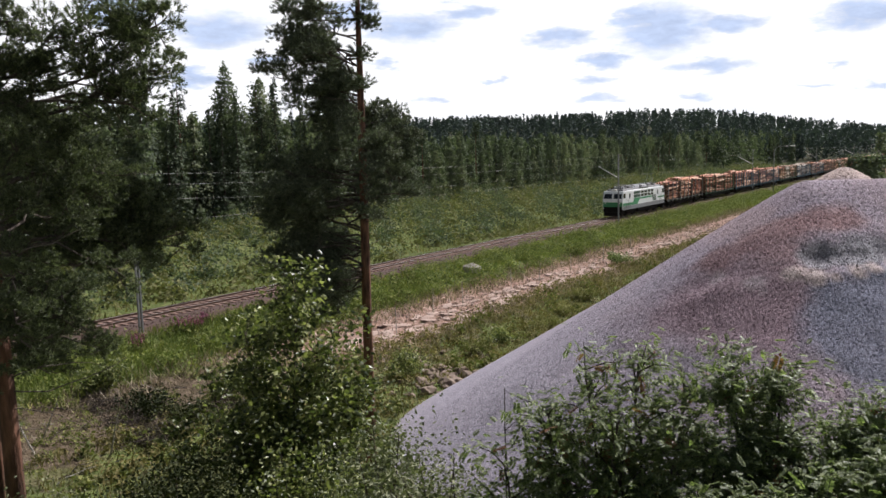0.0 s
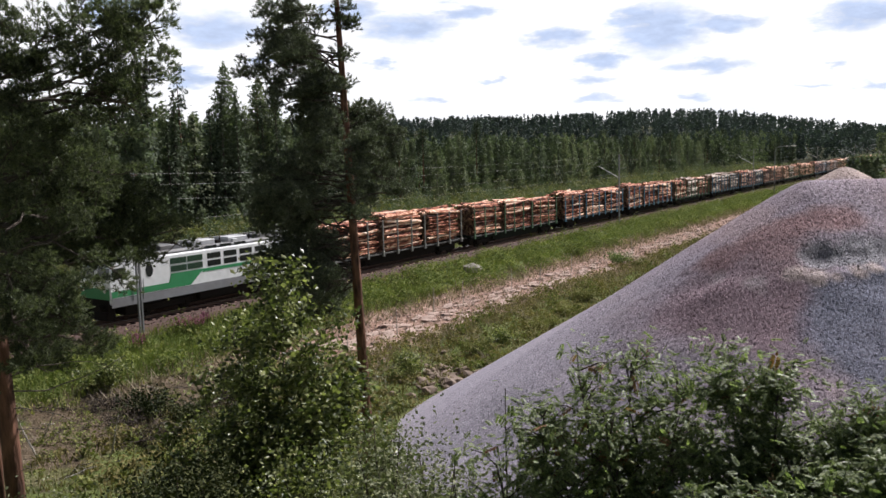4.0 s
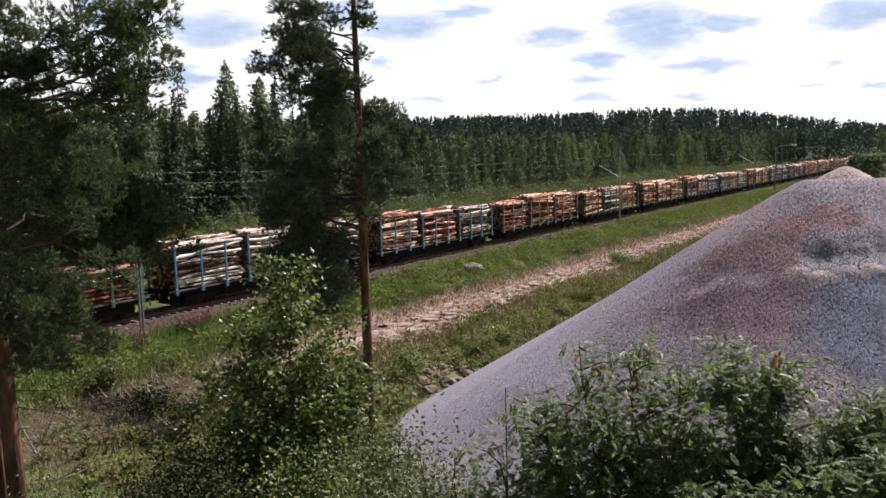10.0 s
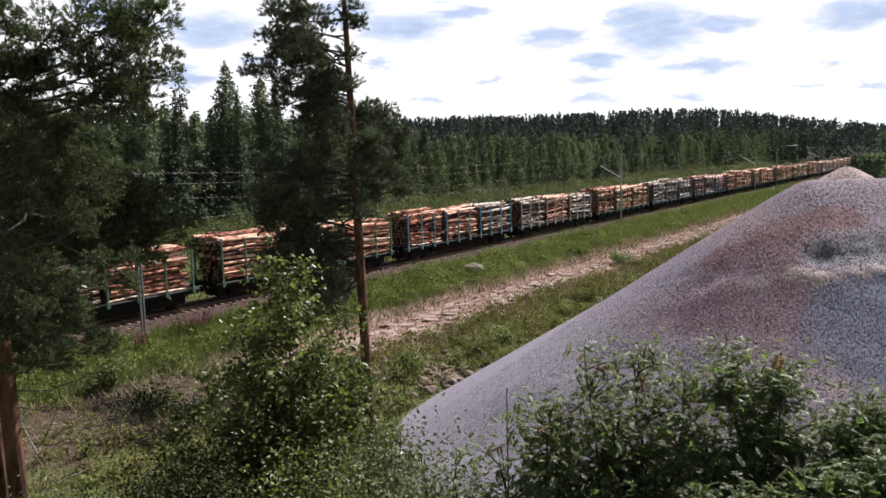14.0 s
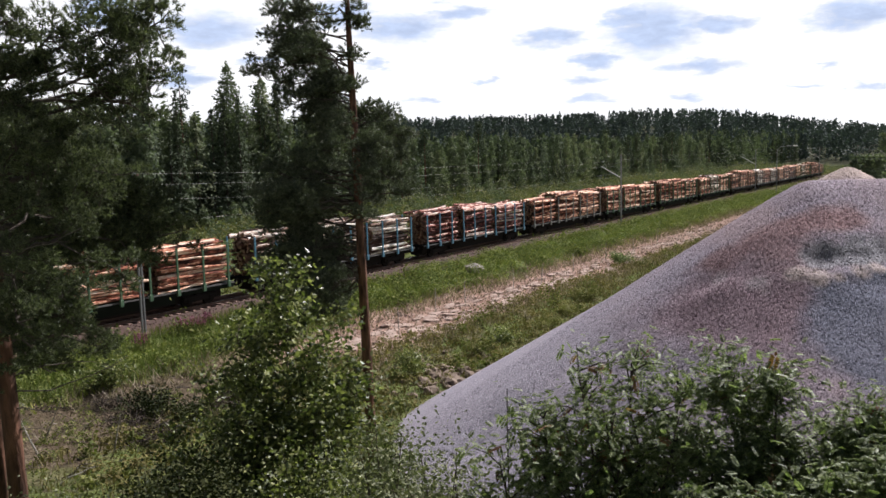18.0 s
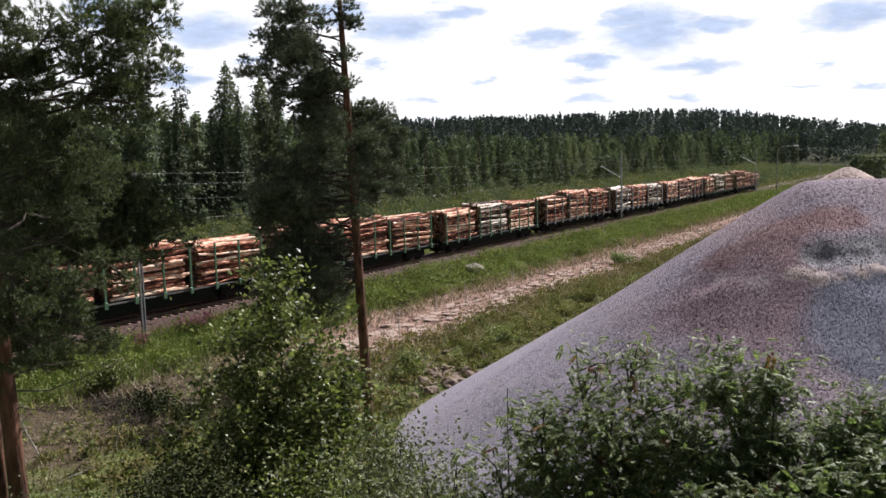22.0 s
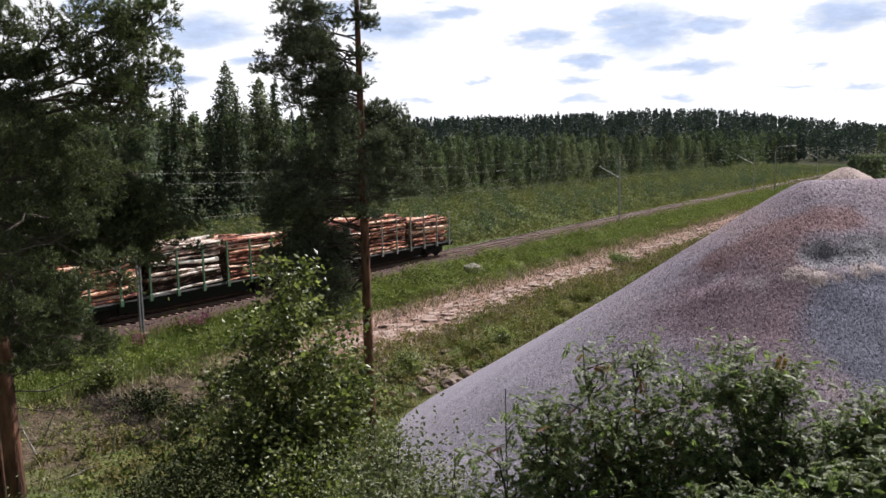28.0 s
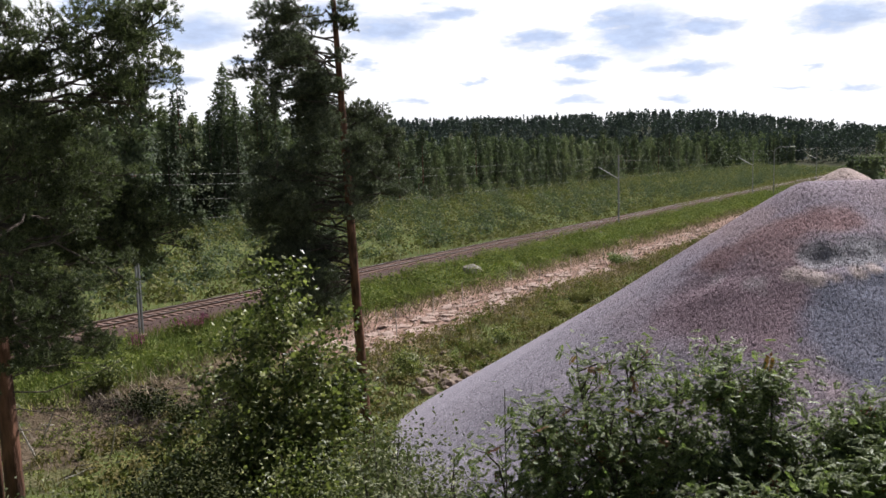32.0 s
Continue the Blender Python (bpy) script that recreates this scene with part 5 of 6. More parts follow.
def log_mesh(kind, r, length, rng, n=7):
    """A tapered, slightly crooked log along x."""
    path = [(-length / 2 + length * k / 4, rng.normal(0, 0.032), rng.normal(0, 0.032)) for k in range(5)]
    vs, fs = tube(path, [r * (1.12 - 0.07 * k + rng.normal(0, 0.03)) for k in range(5)], n)
    return mesh("log", vs, fs, M_LOG[kind], M_CUT, slots=[0] * (4 * n) + [1, 1])


def wheelset_meshes():
    bm = bmesh.new()
    for y in (-0.76, 0.76):
        rod(bm, (0, y - 0.065, 0), (0, y + 0.065, 0), 0.46, n=20)
        rod(bm, (0, y - math.copysign(0.085, y), 0), (0, y - math.copysign(0.06, y), 0), 0.49, n=20)
    rod(bm, (0, -1.05, 0), (0, 1.05, 0), 0.08, n=10)
    return finish(bm, "wheelset", M_RUN)


def bogie(parent, x, wheels, wheelbase=1.8):
    bm = bmesh.new()
    for y in (-1.02, 1.02):
        box(bm, x - wheelbase / 2 - 0.45, x + wheelbase / 2 + 0.45, y - 0.09, y + 0.09, 0.38, 0.78, 0.04)
        for d in (-wheelbase / 2, wheelbase / 2):
            box(bm, x + d - 0.18, x + d + 0.18, y - 0.14, y + 0.14, 0.3, 0.62, 0.03)
    box(bm, x - 0.3, x + 0.3, -1.0, 1.0, 0.5, 0.85, 0.04)
    b = part("bogie", bm, M_RUN, parent, "dark dusty bogie")
    for d in (-wheelbase / 2, wheelbase / 2):
        piece("wheelset", wheels, b, Matrix.Translation((x + d, 0, 0.46)))


def build_wagon(stake_kind, kinds, frame_mat, seed, wheels, tail=False):
    rng = np.random.default_rng(seed)
    w = empty("timber_wagon", Matrix.Identity(4), "flat %s-staked railway wagon loaded with %s logs" % (stake_kind, "pale birch" if kinds.count("birch") > 1 else "orange-brown pine"), "railway wagon", "wagons of the train")
    L = 19.9
    bm = bmesh.new()
    for y in (-1.3, 1.16):
        box(bm, -L / 2, L / 2, y, y + 0.14, 0.92, 1.24)
    box(bm, -L / 2, L / 2, -0.2, 0.2, 0.85, 1.15)
    for k in range(11):
        x = -L / 2 + 0.2 + k * (L - 0.4) / 10
        box(bm, x - 0.09, x + 0.09, -1.3, 1.3, 1.16, 1.27)
    for y in (-1.05, 0.95):
        box(bm, -5.2, 5.2, y, y + 0.1, 0.5, 0.95)
    part("underframe", bm, frame_mat, w)
    bm = bmesh.new()
    # two dark blocks added for the shade under the deck; the rod is brake gear
    box(bm, -9.3, 9.3, -0.7, 0.7, 0.3, 0.9, 0.05)
    box(bm, -4.6, 4.6, -1.0, 1.0, 0.34, 0.9, 0.05)
    rod(bm, (3.0, -0.5, 0.7), (4.6, -0.5, 0.7), 0.22, n=10)
    part("brake_and_shade_block", bm, M_RUN, w)
    bm = bmesh.new()
    box(bm, -L / 2, L / 2, -1.28, 1.28, 1.24, 1.30)
    part("deck", bm, frame_mat, w)
    for e in (-1, 1):
        for y in (-0.88, 0.88):
            bm = bmesh.new()
            rod(bm, (e * L / 2, y, 1.05), (e * (L / 2 + 0.5), y, 1.05), 0.09, n=10)
            rod(bm, (e * (L / 2 + 0.5), y, 1.05), (e * (L / 2 + 0.58), y, 1.05), 0.22, n=12)
            part("buffer", bm, M_RUN, w)
        bogie(w, e * 7.2, wheels)
    for y in (-1.36, 1.31):
        bm = bmesh.new()
        box(bm, -L / 2, L / 2, y, y + 0.05, 1.19, 1.29)
        part("side_rail", bm, M_DUSTY, w, "dusty light side rail")
    # stakes in pairs along the deck
    bm = bmesh.new()
    box(bm, -0.07, 0.07, -0.05, 0.05, 1.05, 4.12, 0.015)
    box(bm, -0.12, 0.12, -0.07, 0.07, 1.0, 1.42, 0.015)
    stake = finish(bm, "stake", M_STAKE[stake_kind])
    xs = [-L / 2 + 0.55 + k * (L - 1.1) / 9 for k in range(10)]
    for x in xs:
        for y in (-1.43, 1.43):
            piece("stake", stake, w, Matrix.Translation((x, y, 0)))
    # three stacks of logs
    for j, kind in enumerate(kinds):
        if kind == "":
            continue
        cx = (-6.55, 0.0, 6.55)[j] + rng.uniform(-0.2, 0.2)
        length = rng.uniform(5.3, 5.8)
        top = rng.uniform(3.7, 4.2) if not (tail and j == 2) else 3.3
        sizes = (0.07, 0.085, 0.10, 0.11, 0.12, 0.135)
        meshes = [log_mesh(kind, r, length * rng.uniform(0.9, 1.06), rng) for r in sizes]
        # inner logs, joined; their dark colour holds the shade between the logs
        inner = []
        z = 1.45
        while z < top - 0.1:
            for y in np.arange(-0.88, 1.15, 0.29):
                r = rng.uniform(0.10, 0.145)
                dx = rng.uniform(-0.4, 0.4)
                inner.append(tube([(cx - length / 2 + dx, y, z), (cx + length / 2 + dx, y + rng.normal(0, 0.05), z + rng.normal(0, 0.04))], [r, r], 6))
            z += 0.27
        v, f = join_tubes(inner)
        slots = [1 if len(q) > 4 else 0 for q in f]
        stack = piece("log_core", mesh("log_core", v, f, M_SHADED_LOG, M_CUT, slots=slots), w, None, "stack of stripped roundwood, gap shade in its dark core")
        stack["kind"] = "stuff"
        # the outer logs one by one
        z = 1.34
        lean = rng.normal(0, 0.8)
        while z < top - 0.05:
            k = int(rng.integers(6))
            piece("log", meshes[k], stack, pose(cx + rng.uniform(-0.25, 0.25), -1.25 + abs(rng.normal(0, 0.12)), z + sizes[k], rng.uniform(0, 360), lean + rng.normal(0, 1.6), rng.normal(0, 1.0) + (180 if rng.random() < 0.5 else 0)))
            z += sizes[k] * 2 * rng.uniform(0.92, 1.35)
            if rng.random() < 0.35:
                lean = rng.normal(0, 0.9)
        for y in np.arange(-1.2, 1.25, 0.17):
            k = int(rng.integers(6))
            crown = 0.26 * (1 - (y / 1.3) ** 2)
            piece("log", meshes[k], stack, pose(cx + rng.uniform(-0.4, 0.4), y, top + crown + rng.uniform(-0.08, 0.14), rng.uniform(0, 360), rng.normal(0, 1.7), rng.normal(0, 2.6)))
    return w


def build_train():
    wheels = wheelset_meshes()
    P, B = "pine", "birch"
    spec = [("dark grey", (P, P, P)), ("pale grey", (B, P, B)), ("green", (P, P, P)), ("green", (P, B, P)), ("blue", (B, B, B)), ("blue", (P, P, B)), ("dark grey", (P, P, P)), ("blue", (P, P, P)), ("pale grey", (P, P, P)), ("blue", ("old pine",) * 3)]
    protos = [build_wagon(c, ks, M_FRAME_GREEN if c == "green" else M_FRAME, 200 + n, wheels, n == 6) for n, (c, ks) in enumerate(spec)]
    order = [0, 2, 7, 7, 3, 4, 5, 0, 3, 2, 5, 1, 2, 4, 9, 0, 2, 2, 3, 0, 1, 8, 3, 6]
    used, wagons = set(), []
    for k, kind in enumerate(order):
        w = protos[kind] if kind not in used else copy_thing(protos[kind], Matrix.Identity(4))
        used.add(kind)
        wagons.append((w, 18.95 + WAGON_PITCH * (k + 0.5)))
    return wagons


WAGONS = build_train()


# ---- locomotive ----
M_WHITE = plain("white_loco_paint", (0.86, 0.87, 0.88), 0.35, 0, 2, 0.1, (0.4, 0.38, 0.35))
M_LGREEN = plain("green_loco_paint", (0.03, 0.27, 0.10), 0.35, 0, 2, 0.2)
M_LDARK = plain("dark_green_louvre_paint", (0.015, 0.07, 0.03), 0.5, 0, 6, 0.3)
M_SKIRT = plain("grey_skirt_paint", (0.25, 0.255, 0.275), 0.5, 0, 2, 0.4)
M_ROOF = plain("grey_roof_paint", (0.15, 0.155, 0.165), 0.6, 0.1, 3, 0.6)
M_PALE_BOX = plain("pale_roof_box_paint", (0.5, 0.51, 0.53), 0.5, 0, 3, 0.4)
M_GLASS = plain("dark_window_glass", (0.012, 0.015, 0.02), 0.08, 0.0, 2, 0.1)
M_LENS = plain("headlight_lens", (0.8, 0.8, 0.75), 0.15, 0.0, 5, 0.1)


def slab(parent, name, mat, x0, x1, z0, z1, side=-1, proud=0.012, label=""):
    """A flat panel on the body's side."""
    bm = bmesh.new()
    a, b = sorted((side * 1.495, side * (1.5 + proud)))
    box(bm, x0, x1, a, b, z0, z1)
    return part(name, bm, mat, parent, label)


def build_loco(wheels):
    w = empty("electric_locomotive", Matrix.Identity(4), "white and green electric locomotive with two cabs", "locomotive")
    prof = [(-8.95, 1.2), (-8.98, 2.45), (-8.72, 3.4), (-8.5, 3.74), (8.5, 3.74), (8.72, 3.4), (8.98, 2.45), (8.95, 1.2)]
    bm = bmesh.new()
    a = [bm.verts.new((x, -1.5, z)) for x, z in prof]
    b = [bm.verts.new((x, 1.5, z)) for x, z in prof]
    bm.faces.new(a)
    bm.faces.new(list(reversed(b)))
    n = len(prof)
    for i in range(n):
        bm.faces.new((a[i], b[i], b[(i + 1) % n], a[(i + 1) % n]))
    bmesh.ops.recalc_face_normals(bm, faces=bm.faces)
    bmesh.ops.bevel(bm, geom=[e for e in bm.edges if e.calc_length() > 0.2], offset=0.07, segments=2, affect="EDGES", profile=0.5)
    body = part("body", bm, M_WHITE, w, "white painted steel body")
    bm = bmesh.new()
    box(bm, -8.1, 8.1, -1.2, 1.2, 3.70, 3.98, 0.1)
    roof = part("roof", bm, M_ROOF, w, "grey roof crowded with electrical gear")
    rng = np.random.default_rng(7)
    for x, l, h in ((-6.2, 1.3, 0.22), (-3.9, 1.6, 0.3), (-1.2, 2.0, 0.34), (1.8, 1.8, 0.32), (4.3, 1.3, 0.26), (6.6, 1.0, 0.2)):
        bm = bmesh.new()
        box(bm, x - l / 2, x + l / 2, -0.75, 0.75, 3.94, 3.98 + h, 0.05)
        part("roof_box", bm, M_PALE_BOX if abs(x) < 3 else M_ROOF, roof)
    for x in (-7.3, -5.2, -2.6, 0.4, 3.1, 5.5, 7.3):
        for y in (-0.5, 0.5):
            bm = bmesh.new()
            rod(bm, (x, y, 3.95), (x, y, 4.42), 0.06, 0.045, 8)
            part("roof_insulator", bm, M_RUN, roof)
    for k in range(16):
        x, y, l, h = -7.6 + k + rng.uniform(-0.3, 0.3), rng.uniform(-0.95, 0.75), rng.uniform(0.2, 0.5), rng.uniform(0.15, 0.42)
        bm = bmesh.new()
        box(bm, x - l / 2, x + l / 2, y - 0.12, y + 0.15, 3.95, 3.98 + h, 0.03)
        part("roof_gear", bm, M_PALE_BOX if k % 4 == 1 else M_RUN, roof)
    bm = bmesh.new()
    rod(bm, (-7.3, -0.5, 4.42), (7.3, -0.5, 4.42), 0.025, n=6)
    part("busbar", bm, M_WIRE, roof)
    for x, up in ((-5.6, 0.0), (5.9, 1.0)):
        bm = bmesh.new()
        z1, z2 = (4.5, 4.55) if not up else (5.1, 5.74)
        for y in (-0.5, 0.5):
            rod(bm, (x - 0.7, y, 4.3), (x + 0.75, y * 0.8, z1), 0.025, n=5)
            rod(bm, (x + 0.75, y * 0.8, z1), (x - 0.3, y * 0.7, z2), 0.02, n=5)
        rod(bm, (x - 0.3, -0.95, z2), (x - 0.3, 0.95, z2), 0.03, n=6)
        rod(bm, (x - 0.7, -0.6, 4.3), (x - 0.7, 0.6, 4.3), 0.04, n=6)
        part("pantograph", bm, M_STEEL, roof, "raised pantograph" if up else "folded pantograph")
    e = -8.95
    for side in (-1, 1):
        slab(w, "skirt_panel", M_SKIRT, -8.88, 8.88, 1.02, 1.58, side, label="light grey lower panel")
        slab(w, "stripe", M_LGREEN, e + 0.1, e + 4.3, 1.60, 1.98, side, label="green stripe")
        slab(w, "stripe", M_LGREEN, e + 6.9, e + 12.1, 2.30, 2.52, side, label="green stripe")
        slab(w, "stripe", M_LGREEN, e + 14.8, e + 17.7, 2.02, 2.24, side, label="green stripe")
        # slanting green panel
        y0, y1 = side * 1.495, side * 1.516
        q = [(e + 4.4, 2.52), (e + 7.0, 2.52), (e + 5.9, 1.60), (e + 4.1, 1.60)]
        bm = bmesh.new()
        A = [bm.verts.new((x, y0, z)) for x, z in q]
        B = [bm.verts.new((x, y1, z)) for x, z in q]
        bm.faces.new(A)
        bm.faces.new(B[::-1])
        for i in range(4):
            bm.faces.new((A[i], B[i], B[(i + 1) % 4], A[(i + 1) % 4]))
        bmesh.ops.recalc_face_normals(bm, faces=bm.faces)
        part("slanted_panel", bm, M_LGREEN, w, "slanted bright green panel")
        for r, (z0, z1) in enumerate(((3.12, 3.5), (2.62, 3.0))):
            for k in range(2):
                lv = slab(w, "louvre", M_LDARK, e + 4.4 + k * 1.32, e + 5.64 + k * 1.32, z0, z1, side, label="dark green ventilation louvre")
                for j in range(4):
                    bm = bmesh.new()
                    zz = z0 + 0.05 + j * 0.09
                    a, b = sorted((side * 1.512, side * 1.535))
                    box(bm, e + 4.44 + k * 1.32, e + 5.6 + k * 1.32, a, b, zz, zz + 0.03)
                    part("blade", bm, M_LDARK, lv)
            for k in range(4):
                x = e + 7.35 + k * 1.42
                slab(w, "side_window", M_GLASS, x, x + 1.14, z0, z1, side, 0.01, "dark side window")
        for k in range(3):
            x = e + 7.4 + k * 1.3
            bm = bmesh.new()
            a, b = sorted((side * 1.22, side * 1.27))
            box(bm, x, x + 1.0, a, b, 3.76, 3.96)
            part("roof_window", bm, M_GLASS, w)
        for x in (e + 2.8, e + 14.7):
            bm = bmesh.new()
            bmesh.ops.create_cone(bm, cap_ends=True, segments=18, radius1=0.34, radius2=0.34, depth=0.03, matrix=Matrix.Translation((x, side * 1.5, 2.95)) @ Matrix.Rotation(math.pi / 2, 4, "X") @ Matrix.Diagonal((0.8, 1.2, 1, 1)))
            part("oval_window", bm, M_GLASS, w, "dark oval window")
        for x in (e + 0.28, e + 16.75):
            slab(w, "cab_window", M_GLASS, x, x + 0.85, 2.72, 3.36, side, 0.012, "dark cab side window")
        for x in (e + 1.55, e + 15.6):
            bm = bmesh.new()
            for dx in (0, 0.75):
                a = (x + dx, side * 1.53, 1.3)
                rod(bm, a, (x + dx, side * 1.53, 2.5), 0.018, n=6)
            part("handrail", bm, M_STEEL, w)
        # company mark as plain bars
        for x0, x1, l in ((12.35, 12.75, 0.34), (12.95, 13.35, 0.34), (13.55, 13.95, 0.34)):
            bm = bmesh.new()
            a, b = sorted((side * 1.495, side * 1.522))
            box(bm, -l / 2, l / 2, a, b, -0.46, 0.46)
            for v in bm.verts:
                v.co.x += (x0 + x1) / 2 + e + (x0 - x1) * v.co.z / 0.92
                v.co.z += 2.16
            part("emblem_bar", bm, M_LDARK, w, "dark green emblem bar")
    for end in (-1, 1):
        for y in (-0.72, 0.72):
            bm = bmesh.new()
            for s, dy in ((0, 0),):
                v = [bm.verts.new((end * (8.98 - 0.27 * (z - 2.45) / 0.95 + 0.012), y + d, z)) for d, z in ((-0.6, 2.68), (0.6, 2.68), (0.56, 3.36), (-0.56, 3.36))]
                u = [bm.verts.new((p.co.x - end * 0.03, p.co.y, p.co.z)) for p in v]
                bm.faces.new(v)
                bm.faces.new(u[::-1])
                for i in range(4):
                    bm.faces.new((v[i], u[i], u[(i + 1) % 4], v[(i + 1) % 4]))
            bmesh.ops.recalc_face_normals(bm, faces=bm.faces)
            part("windscreen", bm, M_GLASS, w, "dark windscreen pane")
            bm = bmesh.new()
            rod(bm, (end * 8.9, y * 1.5, 2.02), (end * 9.05, y * 1.5, 2.02), 0.12, 0.1, 14)
            part("headlight", bm, M_LENS, w, "round pale headlight")
            bm = bmesh.new()
            rod(bm, (end * 8.8, y * 1.22, 1.05), (end * 9.3, y * 1.22, 1.05), 0.1, n=10)
            rod(bm, (end * 9.3, y * 1.22, 1.05), (end * 9.42, y * 1.22, 1.05), 0.24, n=14)
            part("buffer", bm, M_RUN, w)
        bm = bmesh.new()
        box(bm, min(end * 8.9, end * 9.0), max(end * 8.9, end * 9.0), -1.44, 1.44, 1.50, 2.16, 0.02)
        part("front_band", bm, M_LGREEN, w, "green band under the cab")
        bm = bmesh.new()
        box(bm, min(end * 8.6, end * 9.0), max(end * 8.6, end * 9.0), -1.4, 1.4, 0.72, 1.54, 0.05)
        part("buffer_beam", bm, M_RUN, w, "black buffer beam")
        bm = bmesh.new()
        box(bm, min(end * 8.5, end * 9.1), max(end * 8.5, end * 9.1), -1.3, 1.3, 0.22, 0.74, 0.06)
        part("snow_plough", bm, M_RUN, w, "black snow plough")
        bm = bmesh.new()
        box(bm, min(end * 8.2, end * 8.55), max(end * 8.2, end * 8.55), -0.35, 0.35, 3.72, 4.0, 0.05)
        part("roof_headlight", bm, M_LENS, w)
        bogie(w, end * 4.6, wheels, 3.0)
    bm = bmesh.new()
    box(bm, -2.2, 2.2, -1.3, 1.3, 0.45, 1.2, 0.06)
    part("transformer_box", bm, M_RUN, w, "black underfloor transformer box")
    # black filler added between the bogies, standing for the shade under the floor
    bm = bmesh.new()
    box(bm, -7.6, 7.6, -0.9, 0.9, 0.3, 1.0, 0.05)
    part("underfloor_shade_block", bm, M_RUN, w, "black block added for the shade under the locomotive")
    bm = bmesh.new()
    box(bm, -8.6, 8.6, -1.35, 1.35, 0.95, 1.22)
    part("underframe", bm, M_RUN, w)
    return w


LOCO = build_loco(wheelset_meshes())


# ---- small things ----
def build_lamp(x, y, tall, arm, turn):
    g = float(ground_z(x, y))
    m = empty("street_lamp", pose(x, y, g, 0, 0, turn), "grey gooseneck street lamp with a pale head", "street lamp", "street lamps")
    path = [(0, 0, -0.3), (0, 0, tall * 0.5), (0, 0, tall - 1.3), (0.25, 0, tall - 0.5), (0.9, 0, tall - 0.08), (arm, 0, tall)]
    piece("pole", mesh("pole", *tube(path, [0.11, 0.095, 0.08, 0.07, 0.06, 0.05], 10), M_STEEL, smooth=True), m)
    bm = bmesh.new()
    box(bm, arm - 0.1, arm + 0.85, -0.17, 0.17, tall - 0.1, tall + 0.12, 0.05)
    part("lamp_head", bm, M_LENS, m, "pale lamp head")


build_lamp(71.0, 173.5, 10.4, 3.2, -20)
build_lamp(118.8, 228.0, 10.6, 3.2, -20)


def rough_stone(name, mat, rx, ry, rz, seed, sub=2):
    rng = np.random.default_rng(seed)
    bm = bmesh.new()
    bmesh.ops.create_icosphere(bm, subdivisions=sub, radius=1.0)
    for v in bm.verts:
        k = 1 + 0.28 * noise.noise(v.co * 1.4 + Vector((seed, 0, 0))) + 0.1 * noise.noise(v.co * 4 + Vector((0, seed, 0)))
        v.co = Vector((v.co.x * rx * k, v.co.y * ry * k, max(v.co.z, -0.4) * rz * k))
    return finish(bm, name, mat)


def build_stones():
    rng = np.random.default_rng(131)
    g = float(ground_z(2.7, 70.9))
    tagged(piece("boulder", rough_stone("boulder", M_BOULDER, 0.95, 0.8, 0.6, 3, 1), None, pose(2.7, 70.9, g + 0.42, 0, 0, 20)), "large grey flat-topped boulder in the grass", "boulder")
    shapes = [rough_stone("flat_stone", M_ROCK, 0.42 + 0.1 * k, 0.22 + 0.05 * k, 0.07 + 0.015 * k, 10 + k, 1) for k in range(5)]
    for k in range(270):
        s = 35 + 80 * rng.random() ** 1.4
        P = scatter(rng, 1, s, s + 0.1, -16.0, -11.9)[0]
        if float(heap_z(P[0], P[1])) > P[2]:
            continue
        tagged(piece("flat_stone", shapes[int(rng.integers(5))], None, pose(P[0], P[1], P[2] + 0.03, rng.normal(0, 6), rng.normal(0, 6), 56 + rng.normal(0, 25))), "pale pinkish flat stone lying on bare soil", "stone", "stones of the cleared strip")
    # stony bank below the strip
    brown = [rough_stone("stone", M_BROWNROCK, 0.18 + 0.08 * k, 0.15 + 0.06 * k, 0.1 + 0.04 * k, 20 + k, 1) for k in range(5)]
    for k in range(75):
        x, y = rng.normal(0.0, 1.1), rng.normal(41.2, 1.8)
        z = float(ground_z(x, y))
        tagged(piece("stone", brown[int(rng.integers(5))], None, pose(x, y, z + 0.06, rng.normal(0, 20), rng.normal(0, 20), rng.uniform(0, 360))), "dusty pinkish stone on the stony bank", "stone", "stones of the bank")


build_stones()


def build_posts():
    rng = np.random.default_rng(137)
    bm = bmesh.new()
    rod(bm, (0, 0, -0.2), (0.03, 0, 1.75), 0.028, 0.02, 6)
    post = finish(bm, "fence_post", M_PALE_BARK)
    for x, y in ((-2.95, 50.3), (-0.7, 57.4), (1.5, 59.8), (5.6, 65.6), (8.25, 68.7), (12.0, 75.0), (16.4, 82.0), (21.0, 89.5), (25.6, 97.0), (-5.6, 46.2)):
        tagged(piece("fence_post", post, None, pose(x, y, float(ground_z(x, y)), rng.normal(0, 2), rng.normal(0, 2), 0)), "thin grey wooden marker post in the soil", "post", "posts of the cleared strip")


build_posts()


